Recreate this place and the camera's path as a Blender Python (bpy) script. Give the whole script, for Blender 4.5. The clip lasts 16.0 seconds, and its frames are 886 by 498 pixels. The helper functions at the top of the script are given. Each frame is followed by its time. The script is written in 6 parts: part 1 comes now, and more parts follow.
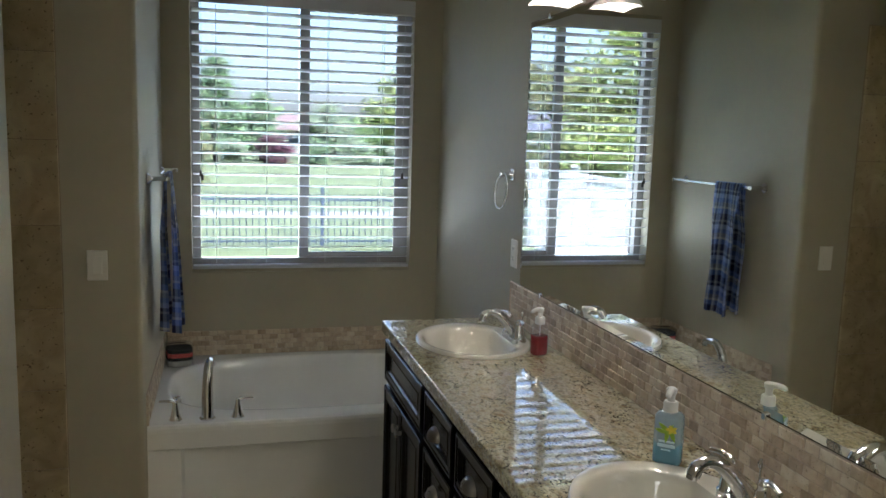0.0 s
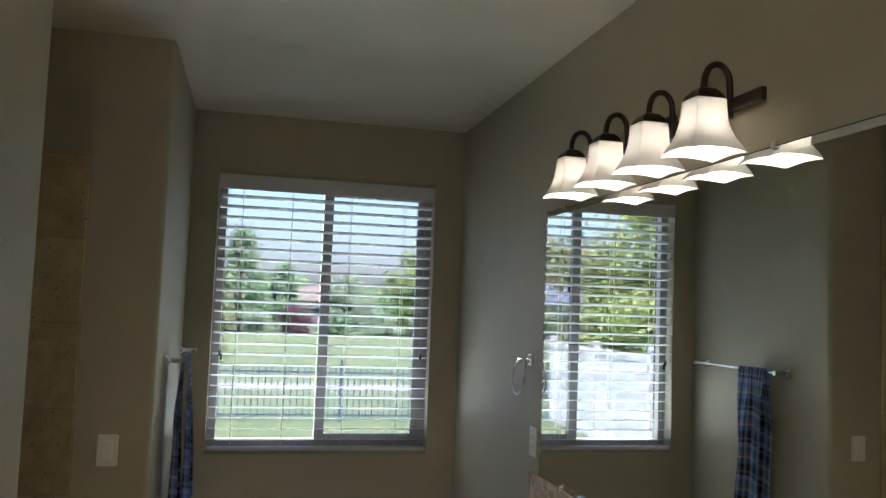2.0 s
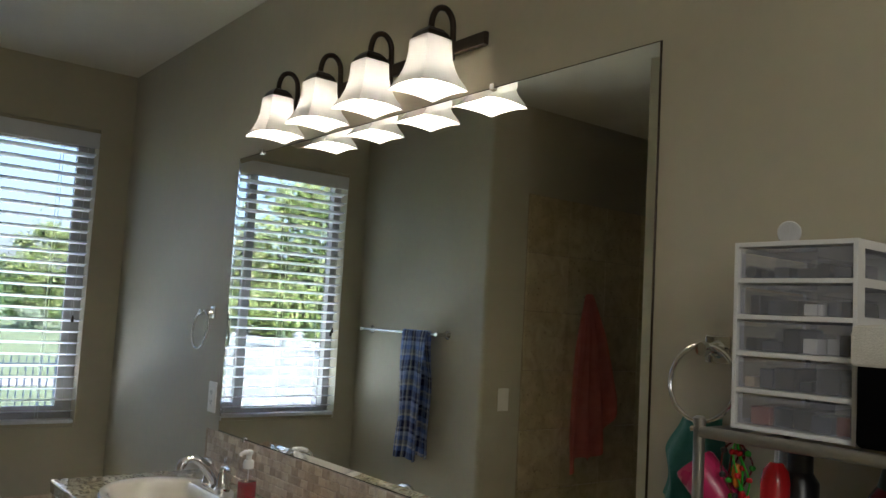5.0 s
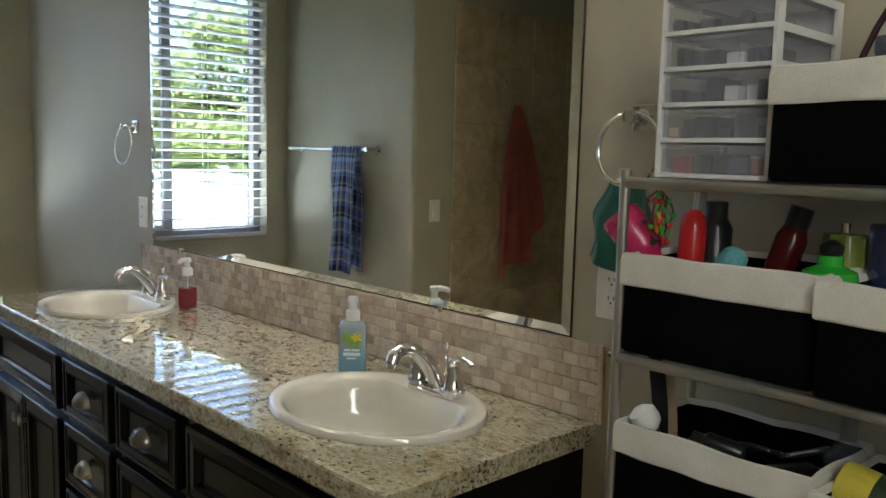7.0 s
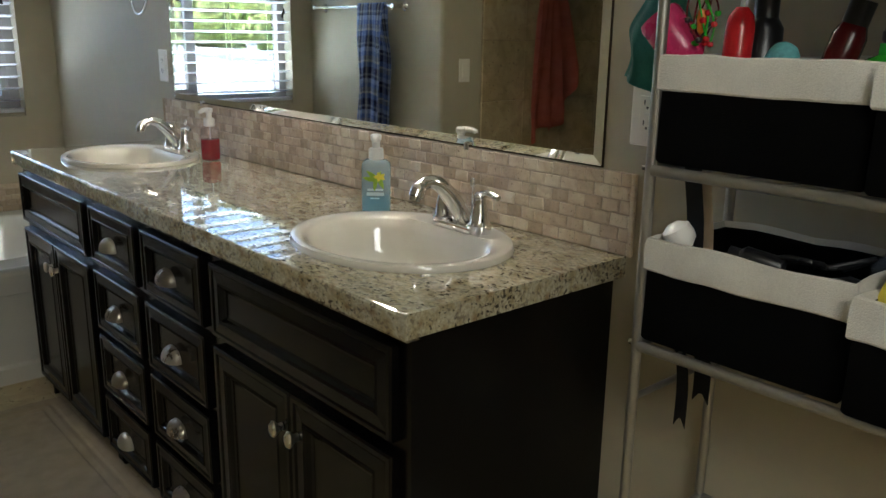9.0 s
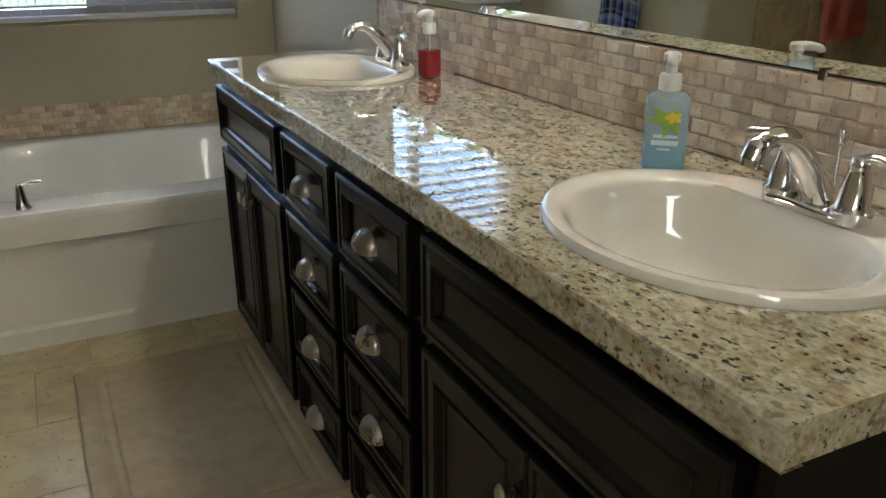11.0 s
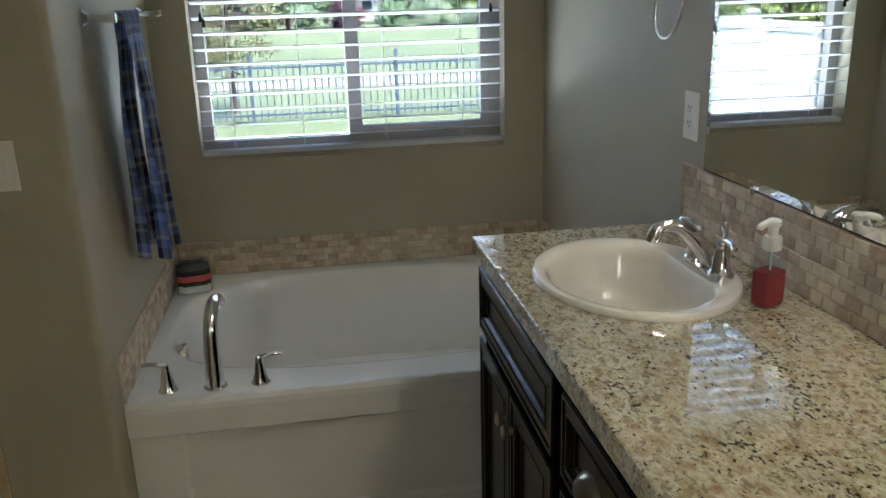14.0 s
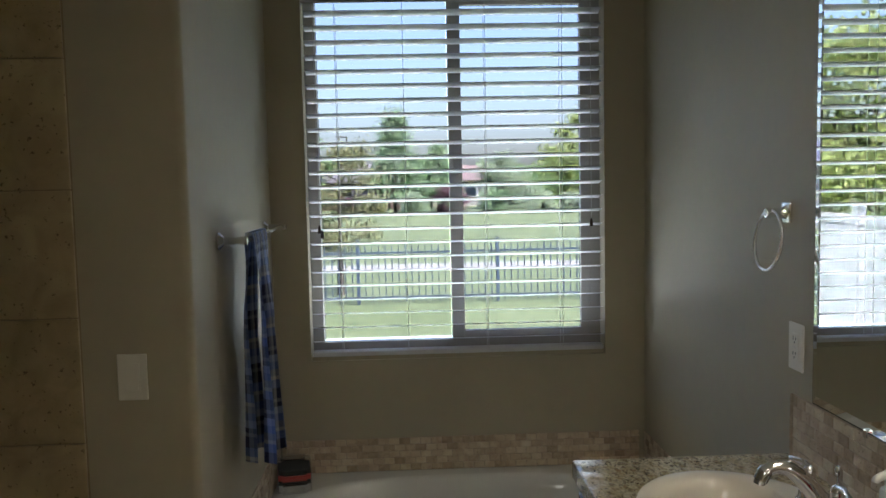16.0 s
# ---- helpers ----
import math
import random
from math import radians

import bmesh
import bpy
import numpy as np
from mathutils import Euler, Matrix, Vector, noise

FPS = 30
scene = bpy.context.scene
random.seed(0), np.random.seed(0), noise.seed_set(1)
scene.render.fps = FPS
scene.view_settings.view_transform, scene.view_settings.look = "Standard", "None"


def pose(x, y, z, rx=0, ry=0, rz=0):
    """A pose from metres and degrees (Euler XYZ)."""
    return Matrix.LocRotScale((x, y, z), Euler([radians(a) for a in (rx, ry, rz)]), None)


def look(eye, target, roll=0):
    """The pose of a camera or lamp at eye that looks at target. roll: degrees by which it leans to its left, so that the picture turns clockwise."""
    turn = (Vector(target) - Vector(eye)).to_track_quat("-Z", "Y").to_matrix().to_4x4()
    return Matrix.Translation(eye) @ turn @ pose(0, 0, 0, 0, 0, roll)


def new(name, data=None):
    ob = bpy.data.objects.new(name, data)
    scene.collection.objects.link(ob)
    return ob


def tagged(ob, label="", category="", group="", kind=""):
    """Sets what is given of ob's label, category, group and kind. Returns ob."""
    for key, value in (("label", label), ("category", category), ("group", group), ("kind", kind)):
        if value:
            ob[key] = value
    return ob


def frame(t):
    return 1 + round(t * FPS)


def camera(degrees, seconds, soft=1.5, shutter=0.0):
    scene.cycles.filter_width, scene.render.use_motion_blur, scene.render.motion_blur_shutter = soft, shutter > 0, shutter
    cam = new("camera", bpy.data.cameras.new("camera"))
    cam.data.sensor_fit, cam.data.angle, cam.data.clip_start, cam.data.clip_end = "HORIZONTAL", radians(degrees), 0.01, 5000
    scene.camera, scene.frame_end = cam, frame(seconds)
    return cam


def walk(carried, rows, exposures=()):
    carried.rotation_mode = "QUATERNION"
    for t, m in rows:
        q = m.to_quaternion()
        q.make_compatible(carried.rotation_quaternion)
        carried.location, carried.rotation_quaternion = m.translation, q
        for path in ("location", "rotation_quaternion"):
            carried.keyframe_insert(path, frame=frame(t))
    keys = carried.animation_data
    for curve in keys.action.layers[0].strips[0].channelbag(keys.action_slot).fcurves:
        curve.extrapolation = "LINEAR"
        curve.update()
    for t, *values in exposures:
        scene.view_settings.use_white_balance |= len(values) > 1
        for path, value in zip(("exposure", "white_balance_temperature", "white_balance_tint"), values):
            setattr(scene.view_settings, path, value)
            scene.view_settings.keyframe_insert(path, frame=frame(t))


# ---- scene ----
cam = camera(57.1, 16.0)
EXPOSURES = [(0, 4.95, 5450, 8), (1.5, 4.6, 5650, 9), (3, 4.75, 5700, 9), (5.3, 4.95, 5550, 8), (6, 5.3, 5500, 7), (8, 5.5, 5450, 6), (10.5, 5.55, 5600, 7), (12.5, 5.65, 5400, 8), (13.5, 5.3, 5450, 7), (14.5, 4.85, 5550, 7), (16, 4.5, 5850, 9)]
PATH = [
    (0, (-0.027, -0.042, 1.688), (0.485, 1.872, 1.413), 1.8),
    (0.5, (-0.027, -0.052, 1.714), (0.478, 1.878, 1.557), 2.2),
    (1, (-0.032, -0.053, 1.747), (0.445, 1.889, 1.717), 2.1),
    (1.5, (-0.03, -0.034, 1.747), (0.421, 1.913, 1.815), 2.0),
    (2, (-0.011, -0.04, 1.746), (0.44, 1.903, 1.886), 2.2),
    (2.5, (-0.003, -0.03, 1.729), (0.584, 1.874, 1.903), 2.4),
    (3, (-0.043, 0.006, 1.709), (0.756, 1.827, 1.917), 2.8),
    (3.2, (-0.057, 0.027, 1.707), (0.785, 1.828, 1.922), 2.8),
    (5.3, (-0.176, 0.092, 1.535), (1.103, 1.624, 1.67), 3.0),
    (5.5, (-0.175, 0.093, 1.524), (1.126, 1.609, 1.61), 2.9),
    (6, (-0.181, 0.091, 1.495), (1.169, 1.566, 1.467), 2.3),
    (6.5, (-0.187, 0.086, 1.469), (1.178, 1.541, 1.337), 1.9),
    (7, (-0.194, 0.078, 1.45), (1.177, 1.516, 1.221), 1.4),
    (7.5, (-0.201, 0.067, 1.419), (1.168, 1.492, 1.111), 1.2),
    (8, (-0.204, 0.059, 1.384), (1.154, 1.473, 0.992), 1.0),
    (8.2, (-0.207, 0.056, 1.369), (1.146, 1.468, 0.948), 0.9),
    (10.3, (0.048, 0.421, 1.277), (1.062, 2.015, 0.621), 0.3),
    (10.5, (0.068, 0.498, 1.268), (1.026, 2.116, 0.584), 0.1),
    (11, (0.113, 0.664, 1.273), (0.945, 2.331, 0.547), -0.0),
    (11.5, (0.202, 0.84, 1.269), (0.885, 2.562, 0.516), -0.9),
    (12, (0.236, 0.983, 1.303), (0.76, 2.751, 0.529), -1.8),
    (12.5, (0.213, 1.122, 1.337), (0.644, 2.913, 0.557), -1.8),
    (13, (0.187, 1.221, 1.379), (0.556, 3.031, 0.612), -1.7),
    (13.5, (0.204, 1.277, 1.452), (0.539, 3.116, 0.741), -1.7),
    (14, (0.213, 1.291, 1.508), (0.511, 3.176, 0.91), -1.6),
    (14.5, (0.215, 1.289, 1.551), (0.489, 3.21, 1.064), -1.6),
    (15, (0.215, 1.277, 1.593), (0.448, 3.23, 1.233), -1.3),
    (15.5, (0.218, 1.266, 1.62), (0.398, 3.24, 1.352), -1.2),
    (16, (0.201, 1.246, 1.627), (0.281, 3.238, 1.464), -1.2),
]
walk(cam, [(t, look(eye, target, roll)) for t, eye, target, roll in PATH], EXPOSURES)

# ---- world and light ----
world = bpy.data.worlds.new("sky")
scene.world = world
world.use_nodes = True
wn = world.node_tree
sky = wn.nodes.new("ShaderNodeTexSky")
sky.sky_type = "NISHITA"
sky.sun_disc = False
sky.sun_elevation, sky.sun_rotation = radians(60), radians(130)
sky.air_density, sky.dust_density, sky.ozone_density = 1.0, 3.0, 1.0
wn.links.new(sky.outputs[0], wn.nodes["Background"].inputs[0])
wn.nodes["Background"].inputs[1].default_value = 0.15
sun = new("sun", bpy.data.lights.new("sun", "SUN"))
sun.data.energy, sun.data.angle, sun.data.color = 4.2, radians(0.5), (1.0, 0.95, 0.86)
sun.matrix_world = look((0, 0, 0), (-math.sin(radians(130)) * math.cos(radians(60)), -math.cos(radians(130)) * math.cos(radians(60)), -math.sin(radians(60))))

# added warm fill lamp, high by the west wall behind the walker; no window there
side_fill = new("side_fill_lamp", bpy.data.lights.new("side_fill_lamp", "AREA"))
side_fill.data.shape, side_fill.data.size, side_fill.data.size_y = "RECTANGLE", 1.0, 1.0
side_fill.data.energy, side_fill.data.color = 0.9, (1.0, 0.90, 0.73)
side_fill.matrix_world = look((-0.612, -0.75, 2.0), (1.0, -0.35, 1.55))

# added lamp just below the outside sill, standing in for the sunlit lawn's bounce
lawn_bounce_fill = new("lawn_bounce_fill", bpy.data.lights.new("lawn_bounce_fill", "AREA"))
lawn_bounce_fill.data.shape, lawn_bounce_fill.data.size, lawn_bounce_fill.data.size_y = "RECTANGLE", 1.2, 0.34
lawn_bounce_fill.data.energy, lawn_bounce_fill.data.color = 1.3, (0.95, 0.98, 1.0)
lawn_bounce_fill.matrix_world = look((0.393, 4.98, 0.80), (0.393, 4.3, 1.85))


# ---- material tools ----
def material(name):
    m = bpy.data.materials.new(name)
    m.use_nodes = True
    nt = m.node_tree
    return m, nt, nt.nodes["Principled BSDF"]


def node(nt, kind, **values):
    n = nt.nodes.new("ShaderNode" + kind)
    for key, value in values.items():
        if key in n.inputs:
            n.inputs[key].default_value = value
        else:
            n.inputs[key.replace("_", " ")].default_value = value
    return n


def position(nt, stretch=(1, 1, 1)):
    g = nt.nodes.new("ShaderNodeNewGeometry")
    v = node(nt, "VectorMath")
    v.operation = "MULTIPLY"
    nt.links.new(g.outputs["Position"], v.inputs[0])
    v.inputs[1].default_value = stretch
    return v.outputs[0]


def ramp(nt, factor, stops, interpolation="LINEAR"):
    r = nt.nodes.new("ShaderNodeValToRGB")
    r.color_ramp.interpolation = interpolation
    while len(r.color_ramp.elements) < len(stops):
        r.color_ramp.elements.new(0.5)
    for e, (p, c) in zip(r.color_ramp.elements, stops):
        e.position, e.color = p, (*c, 1)
    nt.links.new(factor, r.inputs[0])
    return r.outputs[0]


def mixed(nt, factor, a, b, mode="MIX"):
    m = nt.nodes.new("ShaderNodeMix")
    m.data_type, m.blend_type = "RGBA", mode
    for socket, value in ((m.inputs[0], factor), (m.inputs[6], a), (m.inputs[7], b)):
        if isinstance(value, (int, float)):
            socket.default_value = value
        elif isinstance(value, tuple):
            socket.default_value = (*value, 1)
        else:
            nt.links.new(value, socket)
    return m.outputs[2]


def bump(nt, bsdf, height, strength, distance=0.002):
    b = node(nt, "Bump", Strength=strength, Distance=distance)
    nt.links.new(height, b.inputs["Height"])
    nt.links.new(b.outputs[0], bsdf.inputs["Normal"])


def plain(name, colour, rough=0.5, metal=0.0, vary=0.08, scale=30.0, relief=0.0, coat=0.0, sheen=0.0, gloss=0.5):
    """A surface of one colour with two scales of faint variation in tone and gloss."""
    m, nt, b = material(name)
    p = position(nt)
    n1 = node(nt, "TexNoise", Scale=scale, Detail=4.0)
    n2 = node(nt, "TexNoise", Scale=scale * 0.12, Detail=2.0)
    for n in (n1, n2):
        nt.links.new(p, n.inputs["Vector"])
    f = mixed(nt, 0.5, n1.outputs[0], n2.outputs[0])
    c = ramp(nt, f, [(0.3, tuple(v * (1 - vary) for v in colour)), (0.7, tuple(min(1, v * (1 + vary)) for v in colour))])
    nt.links.new(c, b.inputs["Base Color"])
    r = node(nt, "MapRange", To_Min=max(0.02, rough * 0.85), To_Max=min(1, rough * 1.15))
    nt.links.new(f, r.inputs[0])
    nt.links.new(r.outputs[0], b.inputs["Roughness"])
    b.inputs["Metallic"].default_value = metal
    b.inputs["Coat Weight"].default_value = coat
    b.inputs["Specular IOR Level"].default_value = gloss
    b.inputs["Sheen Weight"].default_value = sheen
    if relief:
        bump(nt, b, n1.outputs[0], relief)
    return m


def glassy(name, colour, rough=0.02, ior=1.45):
    m, nt, b = material(name)
    b.inputs["Base Color"].default_value = (*colour, 1)
    b.inputs["Transmission Weight"].default_value = 1
    b.inputs["Roughness"].default_value = rough
    b.inputs["IOR"].default_value = ior
    return m


def frosted(name, colour, through_colour, share=0.6, rough=0.4):
    """A thin translucent sheet: part scatters back, part lets light through."""
    m, nt, b = material(name)
    b.inputs["Base Color"].default_value = (*colour, 1)
    b.inputs["Roughness"].default_value = rough
    t = node(nt, "BsdfTranslucent")
    t.inputs[0].default_value = (*through_colour, 1)
    mx = nt.nodes.new("ShaderNodeMixShader")
    mx.inputs[0].default_value = share
    nt.links.new(b.outputs[0], mx.inputs[1])
    nt.links.new(t.outputs[0], mx.inputs[2])
    nt.links.new(mx.outputs[0], nt.nodes["Material Output"].inputs[0])
    return m


def clear_plastic(name, tint, haze):
    m, nt, b = material(name)
    b.inputs["Base Color"].default_value = (*tint, 1)
    b.inputs["Roughness"].default_value = 0.25
    t = node(nt, "BsdfTransparent")
    t.inputs[0].default_value = (0.93, 0.93, 0.95, 1)
    mx = nt.nodes.new("ShaderNodeMixShader")
    mx.inputs[0].default_value = 1 - haze
    nt.links.new(b.outputs[0], mx.inputs[1])
    nt.links.new(t.outputs[0], mx.inputs[2])
    nt.links.new(mx.outputs[0], nt.nodes["Material Output"].inputs[0])
    return m


def glow(name, colour, strength):
    m, nt, b = material(name)
    b.inputs["Base Color"].default_value = (0.9, 0.9, 0.9, 1)
    b.inputs["Emission Color"].default_value = (*colour, 1)
    b.inputs["Emission Strength"].default_value = strength
    return m


def painted_wall(name, colour):
    m, nt, b = material(name)
    p = position(nt)
    fine = node(nt, "TexNoise", Scale=260.0, Detail=3.0, Roughness=0.6)
    mid = node(nt, "TexNoise", Scale=28.0, Detail=5.0)
    big = node(nt, "TexNoise", Scale=1.7, Detail=3.0)
    for n in (fine, mid, big):
        nt.links.new(p, n.inputs["Vector"])
    c = ramp(nt, big.outputs[0], [(0.3, tuple(v * 0.95 for v in colour)), (0.7, tuple(v * 1.04 for v in colour))])
    c2 = mixed(nt, 0.06, c, mid.outputs[1], "OVERLAY")
    nt.links.new(c2, b.inputs["Base Color"])
    b.inputs["Roughness"].default_value = 0.62
    h = mixed(nt, 0.55, fine.outputs[0], mid.outputs[0])
    bump(nt, b, h, 0.22, 0.0015)
    return m


def stone_tile(name, stops, rough, relief, scale=1.0):
    """Tumbled stone: tone by piece, cloudy veins and pits."""
    m, nt, b = material(name)
    p = position(nt)
    info = nt.nodes.new("ShaderNodeObjectInfo")
    tone = ramp(nt, info.outputs["Random"], stops)
    cloud = node(nt, "TexNoise", Scale=26.0 * scale, Detail=6.0, Distortion=0.8)
    pits = node(nt, "TexNoise", Scale=190.0 * scale, Detail=3.0)
    broad = node(nt, "TexNoise", Scale=4.0 * scale, Detail=2.0)
    for n in (cloud, pits, broad):
        nt.links.new(p, n.inputs["Vector"])
    c = mixed(nt, 0.5, tone, ramp(nt, cloud.outputs[0], [(0.3, (0.30, 0.27, 0.24)), (0.7, (0.72, 0.70, 0.67))]), "OVERLAY")
    c = mixed(nt, 0.25, c, ramp(nt, broad.outputs[0], [(0.35, (0.4, 0.38, 0.35)), (0.65, (0.6, 0.58, 0.55))]), "OVERLAY")
    c = mixed(nt, ramp(nt, pits.outputs[0], [(0.26, (1, 1, 1)), (0.36, (0, 0, 0))]), c, (0.16, 0.11, 0.07))
    nt.links.new(c, b.inputs["Base Color"])
    b.inputs["Roughness"].default_value = rough
    bump(nt, b, mixed(nt, 0.5, pits.outputs[0], cloud.outputs[0]), relief, 0.002)
    return m


def granite(name):
    """Polished cream granite with tan clouds and brown, grey and black flecks lying along the slab."""
    m, nt, b = material(name)
    p = position(nt, (1.25, 0.8, 1.1))
    cloud = node(nt, "TexNoise", Scale=30.0, Detail=5.0, Distortion=0.5)
    grain = node(nt, "TexNoise", Scale=140.0, Detail=4.0)
    dark = node(nt, "TexNoise", Scale=125.0, Detail=3.0, Roughness=0.5)
    where = node(nt, "TexNoise", Scale=9.0, Detail=2.0)
    grey = node(nt, "TexNoise", Scale=72.0, Detail=3.0, Distortion=0.6)
    rust = node(nt, "TexVoronoi", Scale=24.0)
    for n in (cloud, grain, dark, where, grey, rust):
        nt.links.new(p, n.inputs["Vector"])
    c = ramp(nt, cloud.outputs[0], [(0.28, (0.29, 0.235, 0.13)), (0.42, (0.42, 0.375, 0.245)), (0.55, (0.52, 0.49, 0.375)), (0.72, (0.41, 0.36, 0.225))])
    c = mixed(nt, 0.55, c, ramp(nt, grain.outputs[0], [(0.3, (0.22, 0.20, 0.17)), (0.5, (0.50, 0.49, 0.46)), (0.7, (0.72, 0.71, 0.66))]), "OVERLAY")
    c = mixed(nt, ramp(nt, grey.outputs[0], [(0.56, (0, 0, 0)), (0.63, (0.72, 0.72, 0.72))]), c, (0.17, 0.145, 0.11))
    c = mixed(nt, ramp(nt, rust.outputs["Distance"], [(0.12, (0.6, 0.6, 0.6)), (0.3, (0, 0, 0))]), c, (0.24, 0.135, 0.05))
    s = node(nt, "Math")
    s.operation = "MULTIPLY_ADD"
    nt.links.new(where.outputs[0], s.inputs[0])
    s.inputs[1].default_value = 0.34
    nt.links.new(dark.outputs[0], s.inputs[2])
    c = mixed(nt, ramp(nt, s.outputs[0], [(0.778, (0, 0, 0)), (0.825, (0.88, 0.88, 0.88))]), c, (0.03, 0.022, 0.017))
    nt.links.new(c, b.inputs["Base Color"])
    b.inputs["Roughness"].default_value = 0.025
    b.inputs["IOR"].default_value = 1.6
    b.inputs["Coat Weight"].default_value = 0.6
    b.inputs["Coat IOR"].default_value = 1.7
    b.inputs["Coat Roughness"].default_value = 0.01
    return m


def woven(name, colour_a, colour_b, scale=700.0, rough=0.95, sheen=0.25, gloss=0.3):
    m, nt, b = material(name)
    p = position(nt)
    n1 = node(nt, "TexNoise", Scale=scale, Detail=2.0)
    n2 = node(nt, "TexNoise", Scale=18.0, Detail=4.0)
    for n in (n1, n2):
        nt.links.new(p, n.inputs["Vector"])
    c = ramp(nt, mixed(nt, 0.5, n1.outputs[0], n2.outputs[0]), [(0.35, colour_a), (0.65, colour_b)])
    nt.links.new(c, b.inputs["Base Color"])
    b.inputs["Roughness"].default_value = rough
    b.inputs["Specular IOR Level"].default_value = gloss
    b.inputs["Sheen Weight"].default_value = sheen
    bump(nt, b, n1.outputs[0], 0.5, 0.002)
    return m


def plaid(name):
    """Blue, navy, grey and cream plaid in bands across and down the cloth, by its unwrapped length."""
    m, nt, b = material(name)
    uv = nt.nodes.new("ShaderNodeUVMap")
    sep = nt.nodes.new("ShaderNodeSeparateXYZ")
    nt.links.new(uv.outputs[0], sep.inputs[0])

    def bands(axis, period, stops):
        k = node(nt, "Math")
        k.operation = "DIVIDE"
        nt.links.new(sep.outputs[axis], k.inputs[0])
        k.inputs[1].default_value = period
        fr = node(nt, "Math")
        fr.operation = "FRACT"
        nt.links.new(k.outputs[0], fr.inputs[0])
        return ramp(nt, fr.outputs[0], stops, "CONSTANT")

    navy, blue, pale, cream, grey = (0.022, 0.03, 0.10), (0.18, 0.28, 0.64), (0.50, 0.60, 0.86), (0.80, 0.79, 0.70), (0.36, 0.38, 0.42)
    a = bands(0, 0.155, [(0.0, blue), (0.16, pale), (0.3, navy), (0.46, grey), (0.52, cream), (0.6, navy), (0.78, blue), (0.93, pale)])
    d = bands(1, 0.17, [(0.0, navy), (0.2, blue), (0.36, cream), (0.43, grey), (0.56, blue), (0.7, pale), (0.84, navy), (0.93, grey)])
    c = mixed(nt, 0.5, a, d)
    fuzz = node(nt, "TexNoise", Scale=420.0, Detail=2.0)
    c = mixed(nt, 0.35, c, fuzz.outputs[0], "OVERLAY")
    nt.links.new(c, b.inputs["Base Color"])
    b.inputs["Roughness"].default_value = 0.95
    b.inputs["Sheen Weight"].default_value = 0.3
    bump(nt, b, fuzz.outputs[0], 0.5, 0.002)
    return m


def lawn_material(name):
    m, nt, b = material(name)
    p = position(nt)
    n1 = node(nt, "TexNoise", Scale=0.35, Detail=4.0)
    n2 = node(nt, "TexNoise", Scale=9.0, Detail=5.0)
    for n in (n1, n2):
        nt.links.new(p, n.inputs["Vector"])
    c = ramp(nt, mixed(nt, 0.5, n1.outputs[0], n2.outputs[0]), [(0.35, (0.125, 0.155, 0.062)), (0.65, (0.175, 0.205, 0.092))])
    nt.links.new(c, b.inputs["Base Color"])
    b.inputs["Roughness"].default_value = 0.9
    return m


def leafy(name, dark, light):
    m, nt, b = material(name)
    g = nt.nodes.new("ShaderNodeNewGeometry")
    c = ramp(nt, g.outputs["Random Per Island"], [(0.0, dark), (1.0, light)])
    nt.links.new(c, b.inputs["Base Color"])
    b.inputs["Roughness"].default_value = 0.6
    t = node(nt, "BsdfTranslucent")
    nt.links.new(c, t.inputs[0])
    mx = nt.nodes.new("ShaderNodeMixShader")
    mx.inputs[0].default_value = 0.35
    nt.links.new(b.outputs[0], mx.inputs[1])
    nt.links.new(t.outputs[0], mx.inputs[2])
    nt.links.new(mx.outputs[0], nt.nodes["Material Output"].inputs[0])
    return m


WALL = painted_wall("taupe wall paint", (0.455, 0.408, 0.295))
CEILING = painted_wall("ceiling paint", (0.80, 0.75, 0.62))
WHITE_TRIM = plain("white trim enamel", (0.78, 0.76, 0.71), 0.35, vary=0.02)
SWITCH_WHITE = plain("ivory switch plastic", (0.84, 0.81, 0.73), 0.3, vary=0.02)
ACRYLIC = plain("white tub acrylic", (0.80, 0.79, 0.76), 0.12, vary=0.015, coat=0.4)
PORCELAIN = plain("white sink porcelain", (0.74, 0.71, 0.64), 0.07, vary=0.012, coat=0.6)
CHROME = plain("chrome", (0.80, 0.80, 0.81), 0.06, 1.0, vary=0.02)
NICKEL = plain("brushed nickel", (0.66, 0.62, 0.55), 0.28, 1.0, vary=0.06, scale=120)
BRONZE = plain("dark oiled bronze", (0.055, 0.04, 0.03), 0.35, 0.85, vary=0.15)
STEEL_TUBE = plain("satin grey steel tube", (0.42, 0.41, 0.39), 0.33, 0.9, vary=0.08)
ESPRESSO = plain("espresso-black cabinet paint", (0.0035, 0.0031, 0.0032), 0.2, vary=0.2, scale=60, relief=0.05, gloss=0.22)
# toe-kick black; also painted in as the shade inside small holes and slots
GAP_BLACK = plain("hole and toe-kick black", (0.006, 0.005, 0.005), 0.6)
GRANITE = granite("cream granite")
MIRROR = plain("silvered mirror", (0.90, 0.92, 0.90), 0.005, 1.0, vary=0.0)
FLOOR_TILE = stone_tile("beige porcelain floor tile", [(0.0, (0.52, 0.45, 0.28)), (0.5, (0.58, 0.51, 0.325)), (1.0, (0.62, 0.555, 0.37))], 0.34, 0.06, 0.35)
MOSAIC = stone_tile("tumbled travertine mosaic", [(0.0, (0.42, 0.325, 0.23)), (0.3, (0.53, 0.435, 0.32)), (0.65, (0.61, 0.515, 0.395)), (1.0, (0.69, 0.61, 0.48))], 0.5, 0.4)
SHOWER_TILE = stone_tile("tan shower tile", [(0.0, (0.48, 0.40, 0.25)), (1.0, (0.55, 0.465, 0.30))], 0.3, 0.1, 0.4)
